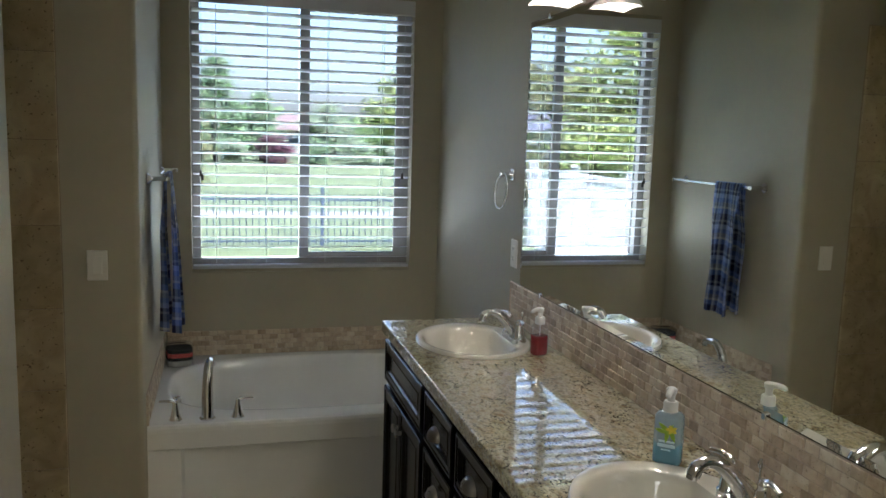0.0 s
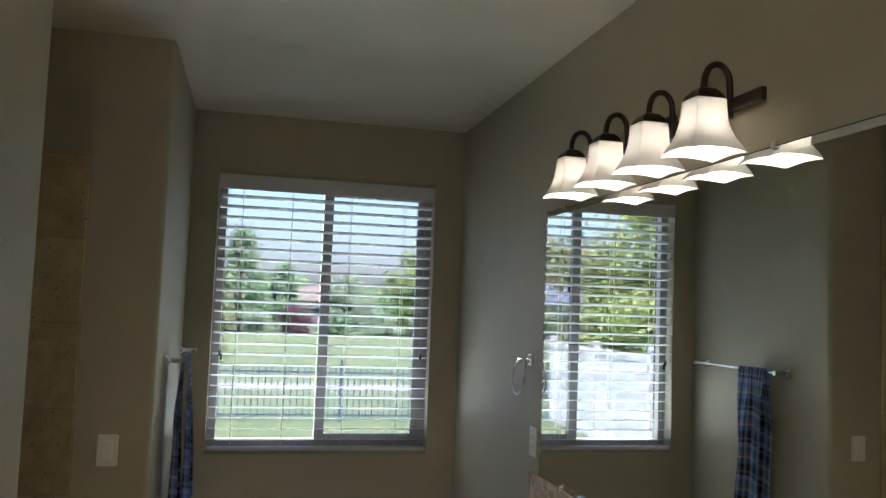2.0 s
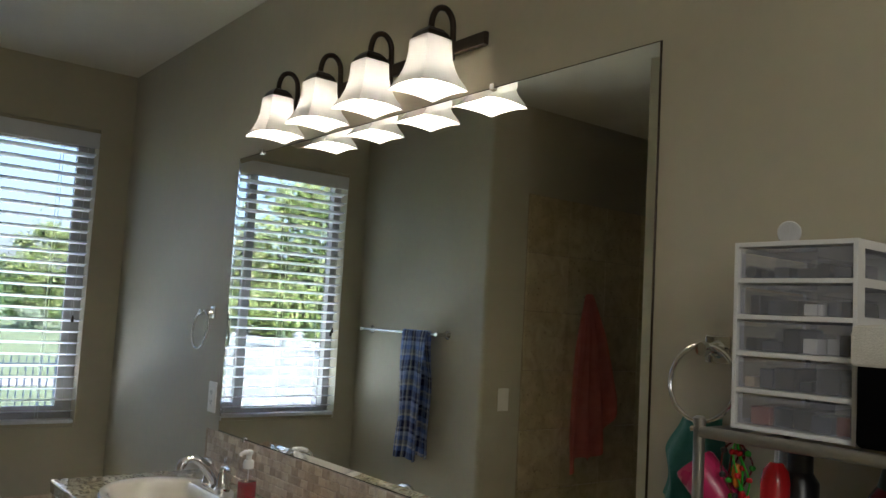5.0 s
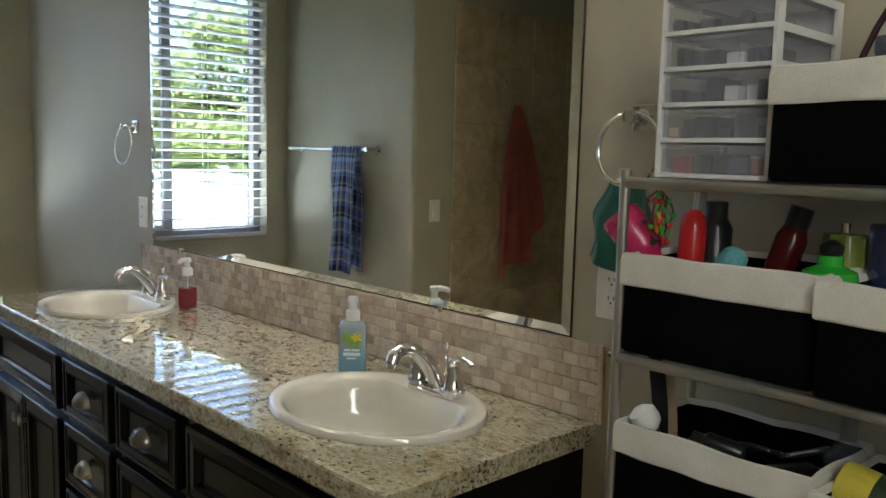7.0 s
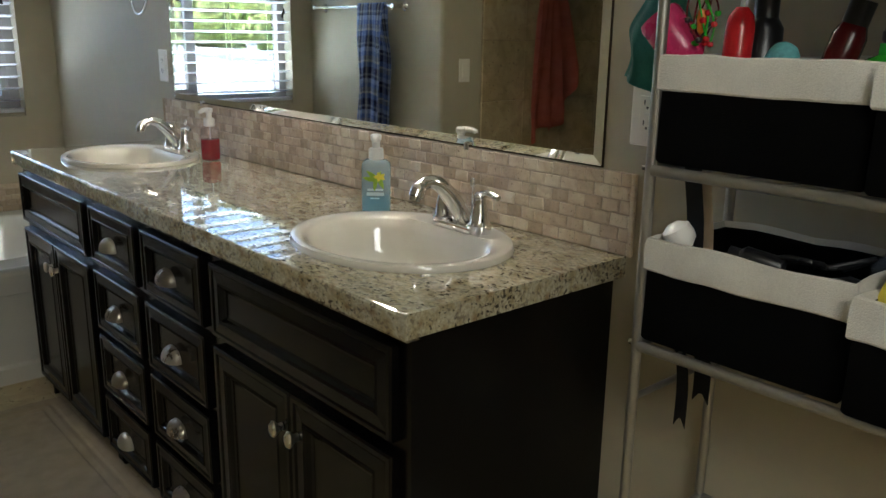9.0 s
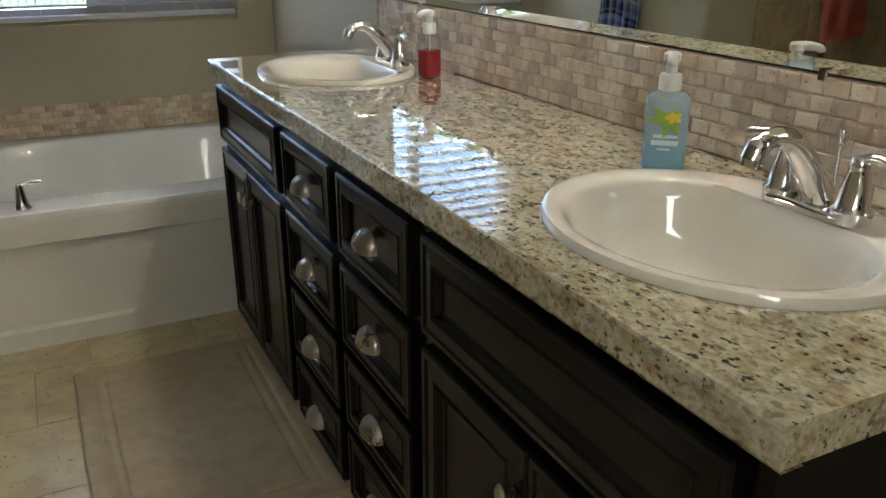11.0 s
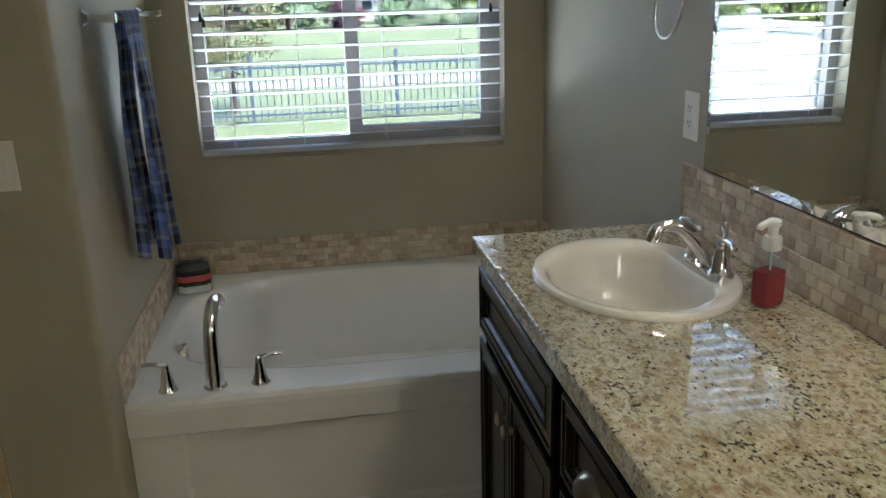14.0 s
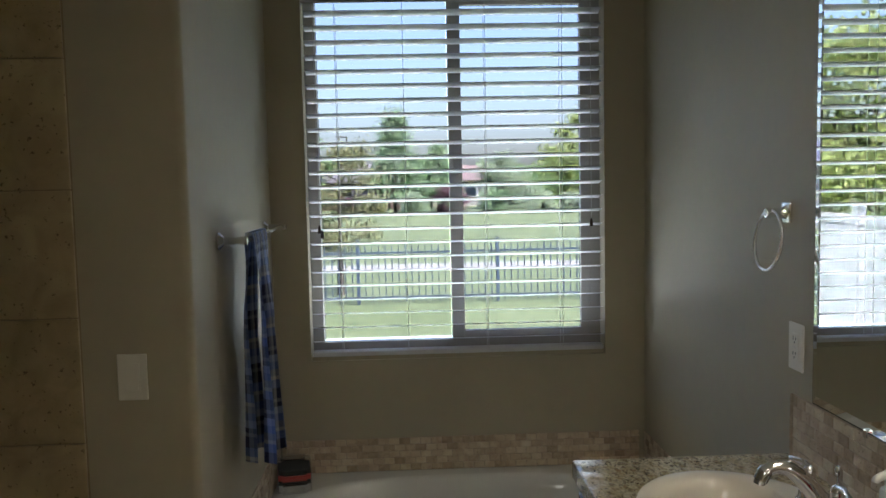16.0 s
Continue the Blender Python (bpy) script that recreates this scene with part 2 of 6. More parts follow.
GROUT = plain("sandy grout", (0.36, 0.29, 0.20), 0.9, vary=0.12, scale=200, relief=0.3)
MOSAIC_GROUT = plain("pinkish mosaic grout", (0.47, 0.38, 0.30), 0.9, vary=0.1, scale=200, relief=0.3)
BLIND = frosted("white vinyl blind", (0.74, 0.74, 0.75), (0.80, 0.82, 0.86), 0.13, 0.4)
CORD = plain("blind cord", (0.62, 0.61, 0.58), 0.8)
VINYL_FRAME = plain("almond vinyl window frame", (0.32, 0.30, 0.27), 0.45, vary=0.03)
# glass colour darkened only to hold down the brightness of the outdoor view
PANE = glassy("view-dimming window glass", (0.078, 0.078, 0.087), 0.0, 1.05)
SHADE_GLASS = frosted("frosted lamp glass", (0.80, 0.78, 0.76), (0.70, 0.69, 0.68), 0.036, 0.25)
BULB = glow("lit bulb", (1.0, 0.82, 0.60), 3.0)


# ---- mesh tools ----
def part(name, bm, mat, parent=None, label="", smooth=False, kind=""):
    """Links a bmesh as one mesh object under a thing or a part."""
    me = bpy.data.meshes.new(name)
    bmesh.ops.recalc_face_normals(bm, faces=bm.faces[:])
    bm.to_mesh(me)
    bm.free()
    if smooth:
        me.shade_smooth()
        me.set_sharp_from_angle(angle=radians(38))
    me.materials.append(mat)
    ob = new(name, me)
    if parent is not None:
        ob.parent = parent
    if label or kind:
        tagged(ob, label, "", "", kind)
    return ob


def thing(name, label, category, at=(0, 0, 0), turn=0, group="", kind=""):
    ob = new(name)
    ob.empty_display_size = 0.05
    ob.matrix_basis = pose(*at, 0, 0, turn)
    return tagged(ob, label, category, group, kind)


def box(bm, x0, x1, y0, y1, z0, z1, bevel=0.0, segments=2):
    made = bmesh.ops.create_cube(bm, size=1, matrix=Matrix.Translation(((x0 + x1) / 2, (y0 + y1) / 2, (z0 + z1) / 2)) @ Matrix.Diagonal((abs(x1 - x0), abs(y1 - y0), abs(z1 - z0), 1)))
    if bevel:
        edges = list({e for v in made["verts"] for e in v.link_edges})
        bmesh.ops.bevel(bm, geom=edges, offset=bevel, segments=segments, affect="EDGES", profile=0.5)
    return bm


def boxes(*sizes, bevel=0.0):
    bm = bmesh.new()
    for s in sizes:
        box(bm, *s, bevel=bevel)
    return bm


def rod(bm, a, b, r0, r1=None, segments=16):
    a, b = Vector(a), Vector(b)
    d = b - a
    m = Matrix.Translation((a + b) / 2) @ d.to_track_quat("Z", "Y").to_matrix().to_4x4()
    bmesh.ops.create_cone(bm, cap_ends=True, segments=segments, radius1=r0, radius2=r0 if r1 is None else r1, depth=d.length, matrix=m)
    return bm


def lathe(bm, profile, segments=24, m=Matrix(), squash=(1, 1)):
    """Turns a profile of (radius, height) round z."""
    rings = []
    for r, z in profile:
        rings.append([bm.verts.new(m @ Vector((r * squash[0] * math.cos(2 * math.pi * i / segments), r * squash[1] * math.sin(2 * math.pi * i / segments), z))) for i in range(segments)])
    for a, b in zip(rings, rings[1:]):
        for i in range(segments):
            j = (i + 1) % segments
            bm.faces.new((a[i], a[j], b[j], b[i]))
    if profile[0][0] > 0.0001:
        bm.faces.new(rings[0])
    if profile[-1][0] > 0.0001:
        bm.faces.new(rings[-1])
    bmesh.ops.remove_doubles(bm, verts=bm.verts[:], dist=0.00001)
    return bm


def smooth_path(points, steps=6):
    """Catmull-Rom points through the given ones."""
    p = [Vector(q) for q in points]
    p = [p[0] * 2 - p[1]] + p + [p[-1] * 2 - p[-2]]
    out = []
    for i in range(1, len(p) - 2):
        for k in range(steps):
            t = k / steps
            a, b, c, d = p[i - 1], p[i], p[i + 1], p[i + 2]
            out.append(0.5 * (2 * b + (c - a) * t + (2 * a - 5 * b + 4 * c - d) * t * t + (3 * b - a - 3 * c + d) * t ** 3))
    out.append(p[-2])
    return out


def tube(bm, points, radii, segments=12, flat=1.0):
    """A tube along points; radii one value or one a point; flat squashes it across its side."""
    points = [Vector(p) for p in points]
    if isinstance(radii, (int, float)):
        radii = [radii] * len(points)
    rings, side = [], None
    for i, p in enumerate(points):
        d = (points[min(i + 1, len(points) - 1)] - points[max(i - 1, 0)]).normalized()
        if side is None:
            side = d.orthogonal().normalized()
        side = (side - d * side.dot(d)).normalized()
        up = d.cross(side)
        rings.append([bm.verts.new(p + radii[i] * (math.cos(2 * math.pi * k / segments) * side + flat * math.sin(2 * math.pi * k / segments) * up)) for k in range(segments)])
    for a, b in zip(rings, rings[1:]):
        for k in range(segments):
            j = (k + 1) % segments
            bm.faces.new((a[k], a[j], b[j], b[k]))
    bm.faces.new(rings[0])
    bm.faces.new(rings[-1])
    return bm


def ring_shape(bm, centre, radius, thick, m=Matrix(), segments=40, small=10):
    verts = []
    for i in range(segments):
        a = 2 * math.pi * i / segments
        verts.append([bm.verts.new(m @ (Vector(centre) + Vector((math.cos(a) * (radius + thick * math.cos(2 * math.pi * k / small)), thick * math.sin(2 * math.pi * k / small), math.sin(a) * (radius + thick * math.cos(2 * math.pi * k / small)))))) for k in range(small)])
    for i in range(segments):
        a, b = verts[i], verts[(i + 1) % segments]
        for k in range(small):
            j = (k + 1) % small
            bm.faces.new((a[k], a[j], b[j], b[k]))
    return bm


def outline_slab(bm, pts, z0, z1):
    """A flat-topped slab from an outline in x and y."""
    low = [bm.verts.new((x, y, z0)) for x, y in pts]
    high = [bm.verts.new((x, y, z1)) for x, y in pts]
    bm.faces.new(low)
    bm.faces.new(high)
    for i in range(len(pts)):
        j = (i + 1) % len(pts)
        bm.faces.new((low[i], low[j], high[j], high[i]))
    return bm


def grid_sheet(bm, rows, cols, f, thick=0.0):
    """A sheet of quads from f(u, v), u and v from 0 to 1; with a uv layer in metres given by f's second value."""
    layer = bm.loops.layers.uv.verify()
    v = [[f(i / rows, j / cols) for j in range(cols + 1)] for i in range(rows + 1)]
    verts = [[bm.verts.new(p[0]) for p in r] for r in v]
    for i in range(rows):
        for j in range(cols):
            fc = bm.faces.new((verts[i][j], verts[i][j + 1], verts[i + 1][j + 1], verts[i + 1][j]))
            for loop, (a, b) in zip(fc.loops, ((i, j), (i, j + 1), (i + 1, j + 1), (i + 1, j))):
                loop[layer].uv = v[a][b][1]
    return bm


# ---- the room: plan in metres ----
EAST, NORTH, WEST = 1.167, 4.56, -0.36      # mirror wall, window wall, towel-bar wall
SWITCH_Y, SIDE_X = 3.335, -0.625             # the short wall with the switch, and the wall beside the camera
CEIL, BACK = 2.77, -1.6
FLOOR = -0.035                               # finished floor
WIN = (-0.215, 1.001, 0.920, 2.432)           # window opening: x, x, z, z


def setting(name, bm, mat, label="", smooth=False):
    ob = part(name, bm, mat, None, label, smooth)
    return tagged(ob, label, "", "", "structure")


setting("floor", boxes((-2.0, EAST + 0.12, BACK - 0.12, NORTH + 0.16, FLOOR - 0.12, FLOOR - 0.006)), GROUT, "grouted bathroom floor under beige tiles")
setting("ceiling", boxes((-2.0, EAST + 0.12, BACK - 0.12, NORTH + 0.16, CEIL, CEIL + 0.1)), CEILING, "smooth painted taupe ceiling")
setting("wall_east", boxes((EAST, EAST + 0.12, BACK, NORTH + 0.16, -0.1, CEIL)), WALL, "taupe painted wall behind the vanity")
setting("wall_south", boxes((-2.0, EAST, BACK - 0.12, BACK, -0.1, CEIL)), WALL, "plain taupe wall closing the room")


def north_wall():
    x0, x1, z0, z1 = WIN
    bm = boxes((WEST - 0.3, x0, NORTH, NORTH + 0.16, -0.1, CEIL), (x1, EAST, NORTH, NORTH + 0.16, -0.1, CEIL), (x0, x1, NORTH, NORTH + 0.16, -0.1, z0), (x0, x1, NORTH, NORTH + 0.16, z1, CEIL))
    bmesh.ops.remove_doubles(bm, verts=bm.verts[:], dist=0.0001)
    edges = [e for e in bm.edges if all(abs(v.co.y - NORTH) < 0.001 for v in e.verts) and all(x0 - 0.001 < v.co.x < x1 + 0.001 and z0 - 0.001 < v.co.z < z1 + 0.001 for v in e.verts)]
    bmesh.ops.bevel(bm, geom=edges, offset=0.016, segments=4, affect="EDGES")
    setting("wall_north", bm, WALL, "taupe wall with a deep window opening", True)


north_wall()


def rounded_wall(name, pts, radius, label):
    """A wall in plan whose named outer corners are bullnosed. pts: (x, y, round?)."""
    out = []
    n = len(pts)
    for i, (x, y, r) in enumerate(pts):
        if not r:
            out.append((x, y))
            continue
        a, b = Vector(pts[i - 1][:2]), Vector(pts[(i + 1) % n][:2])
        c = Vector((x, y))
        u, w = (a - c).normalized(), (b - c).normalized()
        for k in range(9):
            t = k / 8 * math.pi / 2
            q = c + radius * (u * (1 - math.sin(t)) + w * (1 - math.cos(t)))
            out.append((q.x, q.y))
    setting(name, outline_slab(bmesh.new(), out, -0.1, CEIL), WALL, label, True)


# the block between tub and shower: towel bar on its tub side, switch on its end
rounded_wall("wall_tub_side", [(WEST, NORTH, 0), (-0.64, NORTH, 0), (-0.64, SWITCH_Y, 0), (WEST, SWITCH_Y, 1)], 0.022, "taupe wall with bullnose corner between tub and shower")
rounded_wall("wall_shower_end", [(-0.64, SWITCH_Y, 0), (-0.64, SWITCH_Y + 0.14, 0), (-1.9, SWITCH_Y + 0.14, 0), (-1.9, SWITCH_Y, 0)], 0.02, "shower end wall of taupe paint above tan tiles")
rounded_wall("wall_west", [(SIDE_X, BACK, 0), (SIDE_X, 2.53, 1), (SIDE_X - 0.13, 2.53, 1), (SIDE_X - 0.13, BACK, 0)], 0.025, "taupe wall with rounded end beside the shower opening")
setting("wall_shower_back", boxes((-1.9, -1.78, BACK, SWITCH_Y, -0.1, CEIL)), SHOWER_TILE, "dark tan tiled back wall of the shower")
setting("wall_shower_near", boxes((-1.78, SIDE_X - 0.13, 1.45, 1.57, -0.1, CEIL)), SHOWER_TILE, "tan tiled near wall of the shower")


def baseboard(name, pts, label):
    """A moulded board run along points in plan; its face lies to the left of the run."""
    bm = bmesh.new()
    prof = [(0, 0), (0.014, 0), (0.014, 0.105), (0.011, 0.118), (0.005, 0.128), (0, 0.13)]
    rings = []
    n = len(pts)
    for i, (x, y) in enumerate(pts):
        p = Vector((x, y))
        d0 = (p - Vector(pts[i - 1])).normalized() if i else None
        d1 = (Vector(pts[i + 1]) - p).normalized() if i < n - 1 else None
        n0 = Vector((-d0.y, d0.x)) if d0 else None
        n1 = Vector((-d1.y, d1.x)) if d1 else None
        nn = (n0 + n1) / (1 + n0.dot(n1)) if d0 and d1 else (n0 or n1)
        rings.append([bm.verts.new((x + nn.x * o, y + nn.y * o, FLOOR + z)) for o, z in prof])
    for a, b in zip(rings, rings[1:]):
        for k in range(len(prof) - 1):
            bm.faces.new((a[k], a[k + 1], b[k + 1], b[k]))
    bm.faces.new(rings[0])
    bm.faces.new(rings[-1])
    setting(name, bm, WHITE_TRIM, label, True)


baseboard("baseboard", [(WEST + 0.001, 3.447), (WEST + 0.001, SWITCH_Y + 0.02), (WEST - 0.006, SWITCH_Y + 0.006), (WEST - 0.02, SWITCH_Y - 0.001), (-0.64, SWITCH_Y - 0.001)], "white moulded baseboard round the wall end")
baseboard("baseboard", [(SIDE_X - 0.03, 2.531), (SIDE_X - 0.007, 2.524), (SIDE_X + 0.001, 2.5), (SIDE_X + 0.001, BACK)], "white moulded baseboard along the side wall")
baseboard("baseboard", [(EAST - 0.001, BACK), (EAST - 0.001, 1.05)], "white moulded baseboard behind the storage rack")


# ---- window and blind ----
def window():
    x0, x1, z0, z1 = WIN
    w = thing("window_1", "sliding window with almond vinyl frame", "window", (0, 0, 0), kind="structure")
    y0, y1 = NORTH + 0.085, NORTH + 0.155
    part("window_frame", boxes((x0, x1, y0, y1, z0, z0 + 0.045), (x0, x1, y0, y1, z1 - 0.045, z1), (x0, x0 + 0.045, y0, y1, z0 + 0.045, z1 - 0.045), (x1 - 0.045, x1, y0, y1, z0 + 0.045, z1 - 0.045)), VINYL_FRAME, w)
    mid = (x0 + x1) / 2 + 0.005
    part("meeting_stile", boxes((mid - 0.028, mid + 0.026, y0 - 0.004, y1 - 0.03, z0 + 0.045, z1 - 0.045), bevel=0.003), VINYL_FRAME, w)
    s = part("sash", boxes((mid + 0.026, x1 - 0.045, y0 + 0.004, y1 - 0.03, z0 + 0.045, z0 + 0.08), (mid + 0.026, x1 - 0.045, y0 + 0.004, y1 - 0.03, z1 - 0.08, z1 - 0.045), (x1 - 0.08, x1 - 0.045, y0 + 0.004, y1 - 0.03, z0 + 0.08, z1 - 0.08)), VINYL_FRAME, w)
    part("sash_latch", boxes((mid - 0.012, mid + 0.012, y0 - 0.016, y0 - 0.004, 1.66, 1.73), bevel=0.003), VINYL_FRAME, w)
    for a, b, y in ((x0 + 0.045, mid - 0.028, y1 - 0.02), (mid + 0.026, x1 - 0.08, y0 + 0.02)):
        p = part("pane", boxes((a, b, y, y + 0.004, z0 + 0.05, z1 - 0.05)), PANE, w)
        p.visible_shadow = False


window()


def blind():
    x0, x1, z0, z1 = WIN[0] + 0.006, WIN[1] - 0.006, WIN[2], WIN[3]
    b = thing("window_blind", "white faux-wood horizontal blind hanging open in the window", "blind", (0, 0, 0))
    y = NORTH + 0.028
    bm = box(bmesh.new(), x0 - 0.004, x1 + 0.004, NORTH - 0.012, NORTH + 0.006, z1 - 0.086, z1 - 0.004, 0.004)
    box(bm, x0, x1, NORTH + 0.006, NORTH + 0.056, z1 - 0.05, z1 - 0.006)
    part("valance", bm, BLIND, b, "flat white valance board")
    part("bottom_rail", box(bmesh.new(), x0, x1, y - 0.028, y + 0.028, z0 + 0.002, z0 + 0.022, 0.004), BLIND, b)
    pitch, n = 0.0578, 24
    rng = random.Random(4)
    slat = bmesh.new()
    prof = [(-0.0315, -0.0008), (-0.0300, 0.0014), (0.0, 0.0030), (0.0300, 0.0014), (0.0315, -0.0008), (0.0, 0.0002)]
    ends = [[slat.verts.new((x, py, pz)) for py, pz in prof] for x in (x0 + 0.004, x1 - 0.004)]
    for k in range(6):
        slat.faces.new((ends[0][k], ends[0][(k + 1) % 6], ends[1][(k + 1) % 6], ends[1][k]))
    slat.faces.new(ends[0])
    slat.faces.new(ends[1])
    first = None
    for i in range(n):
        m = pose(rng.uniform(-0.001, 0.001), y, z0 + 0.06 + i * pitch, -11 + rng.uniform(-1.0, 1.0), rng.uniform(-0.06, 0.06), 0)
        if first is None:
            first = part("slat", slat, BLIND, b, smooth=True)
            ob = first
        else:
            ob = new("slat", first.data)
            ob.parent = b
        ob.matrix_basis = m
    for x in (-0.085, 0.185, 0.515, 0.825):
        bm = bmesh.new()
        for yy in (y - 0.033, y + 0.033):
            rod(bm, (x, yy, z0 + 0.02), (x + 0.004, yy, z1 - 0.09), 0.0011, segments=6)
        part("ladder_cord", bm, CORD, b)
    bm = bmesh.new()
    for k, x in enumerate((x0 + 0.045, x0 + 0.055)):
        rod(bm, (x, NORTH - 0.006, 1.46 - 0.02 * k), (x - 0.002, NORTH - 0.004, z1 - 0.08), 0.0011, segments=6)
    part("lift_cord", bm, CORD, b)
    for k, x in enumerate((x0 + 0.045, x0 + 0.055)):
        part("cord_tassel", lathe(bmesh.new(), [(0.002, 0.03), (0.005, 0.022), (0.0075, 0.0), (0.006, -0.004)], 10, Matrix.Translation((x, NORTH - 0.006, 1.435 - 0.02 * k))), BRONZE, b, "small dark cord tassel", True)
    part("cord_tassel", lathe(bmesh.new(), [(0.002, 0.03), (0.005, 0.022), (0.0075, 0.0), (0.006, -0.004)], 10, Matrix.Translation((x1 - 0.05, NORTH - 0.006, 1.44))), BRONZE, b, "small dark cord tassel", True)
    bm = bmesh.new()
    rod(bm, (x1 - 0.05, NORTH - 0.006, 1.465), (x1 - 0.05, NORTH - 0.004, z1 - 0.08), 0.0011, segments=6)
    part("lift_cord", bm, CORD, b)


blind()


# ---- vanity ----
CX0, CX1, CY0, CY1, CZ = 0.603, EAST, 1.035, 3.275, 0.907    # counter
SINKS = ((0.884, 2.882), (0.888, 1.41))                 # bowl centres
RX, RY = 0.216, 0.262                                    # rim half-axes


def ellipse(cx, cy, rx, ry, n=48):
    return [(cx + rx * math.cos(2 * math.pi * i / n), cy + ry * math.sin(2 * math.pi * i / n)) for i in range(n)]


def countertop():
    """Slab with real oval cut-outs: strips between outline and holes, by a boolean-free fan."""
    bm = bmesh.new()
    top, ys = CZ, [CY0, (SINKS[0][1] + SINKS[1][1]) / 2, CY1]
    for (cx, cy), (a, b) in zip((SINKS[1], SINKS[0]), ((ys[0], ys[1]), (ys[1], ys[2]))):
        n = 48
        inner = ellipse(cx, cy, RX - 0.02, RY - 0.02, n)
        outer = []
        for x, y in inner:
            dx, dy = x - cx, y - cy
            s = min(((CX1 - cx) if dx > 0 else (CX0 + 0.006 - cx)) / dx if abs(dx) > 1e-9 else 9e9, ((b - cy) if dy > 0 else (a - cy)) / dy if abs(dy) > 1e-9 else 9e9)
            outer.append((cx + dx * s, cy + dy * s))
        iv, ov, lv = ([bm.verts.new((x, y, z)) for x, y in q] for q, z in ((inner, top), (outer, top), (inner, top - 0.03)))
        for i in range(n):
            j = (i + 1) % n
            bm.faces.new((iv[i], iv[j], ov[j], ov[i]))
            bm.faces.new((iv[i], iv[j], lv[j], lv[i]))
        for x, y in ((CX0 + 0.006, a), (CX1, a), (CX1, b), (CX0 + 0.006, b)):
            k = min(range(n), key=lambda i: (outer[i][0] - x) ** 2 + (outer[i][1] - y) ** 2)
            c = bm.verts.new((x, y, top))
            pair = [(k, (k + 1) % n), ((k - 1) % n, k)]
            for i, j in pair:
                pi, pj = outer[i], outer[j]
                if (abs(pi[0] - pj[0]) > 1e-6 and abs(pi[1] - pj[1]) > 1e-6):
                    bm.faces.new((ov[i], ov[j], c))
                    break
    return bm


def counter():
    c = thing("countertop", "polished cream granite countertop flecked brown and black", "countertop", (0, 0, 0))
    part("slab", countertop(), GRANITE, c)
    bm = bmesh.new()
    prof = [(CX0 + 0.006, CZ), (CX0 + 0.002, CZ - 0.0015), (CX0, CZ - 0.006), (CX0, CZ - 0.042), (CX0 + 0.003, CZ - 0.047), (CX0 + 0.03, CZ - 0.047)]
    rings = [[bm.verts.new((x, y, z)) for x, z in prof] for y in (CY0, CY1)]
    for k in range(len(prof) - 1):
        bm.faces.new((rings[0][k], rings[0][k + 1], rings[1][k + 1], rings[1][k]))
    for y, s in ((CY0, -1), (CY1, 1)):
        q = [(CX0 + 0.006, y, CZ), (CX1, y, CZ), (CX1, y, CZ - 0.006), (CX0, y, CZ - 0.006)]
        low = [(CX0, y, CZ - 0.043), (CX1, y, CZ - 0.043)]
        v = [bm.verts.new(p) for p in q + low]
        bm.faces.new((v[0], v[1], v[2], v[3]))
        bm.faces.new((v[3], v[2], v[5], v[4]))
        w = [bm.verts.new(p) for p in ((CX0 + 0.003, y - s * 0.03, CZ - 0.047), (CX1, y - s * 0.03, CZ - 0.047))]
        bm.faces.new((v[4], v[5], w[1], w[0]))
    part("edge", bm, GRANITE, c, "thick polished granite edge")


counter()


def sink(cx, cy):
    s = thing("sink", "white oval drop-in porcelain sink in the granite counter", "sink", (cx, cy, CZ), group="pair of sinks")
    bm = bmesh.new()
    n = 64
    prof = [(1.0, 0.0005, 0), (1.0, 0.006, 0), (0.985, 0.0125, 0), (0.95, 0.0145, 0), (0.90, 0.0125, -0.006), (0.845, 0.009, -0.018), (0.81, 0.001, -0.024), (0.775, -0.02, -0.026), (0.735, -0.06, -0.027), (0.66, -0.10, -0.025), (0.50, -0.128, -0.02), (0.30, -0.14, -0.012), (0.10, -0.145, 0.0)]
    rings = []
    for k, z, off in prof:
        ring = []
        for i in range(n):
            a = 2 * math.pi * i / n
            x, y = RX * k * math.cos(a), RY * k * math.sin(a)
            if k < 0.9:  # the faucet deck keeps the bowl away from the wall side
                x = min(x, 0.135 * (k / 0.845) ** 0.4) + off * 0.4
            ring.append(bm.verts.new((x, y, z)))
        rings.append(ring)
    for a, b in zip(rings, rings[1:]):
        for i in range(n):
            j = (i + 1) % n
            bm.faces.new((a[i], a[j], b[j], b[i]))
    bm.faces.new(rings[-1])
    part("bowl", bm, PORCELAIN, s, smooth=True)
    part("drain", lathe(bmesh.new(), [(0.0, 0.004), (0.012, 0.003), (0.022, 0.002), (0.024, -0.002)], 20, Matrix.Translation((0, 0, -0.1425))), CHROME, s, "chrome pop-up drain", True)
    # solid black disc painted as the shade in the overflow opening
    part("overflow_hole", rod(bmesh.new(), (0.124, 0, -0.045), (0.129, 0, -0.043), 0.007), GAP_BLACK, s)


for q in SINKS:
    sink(*q)


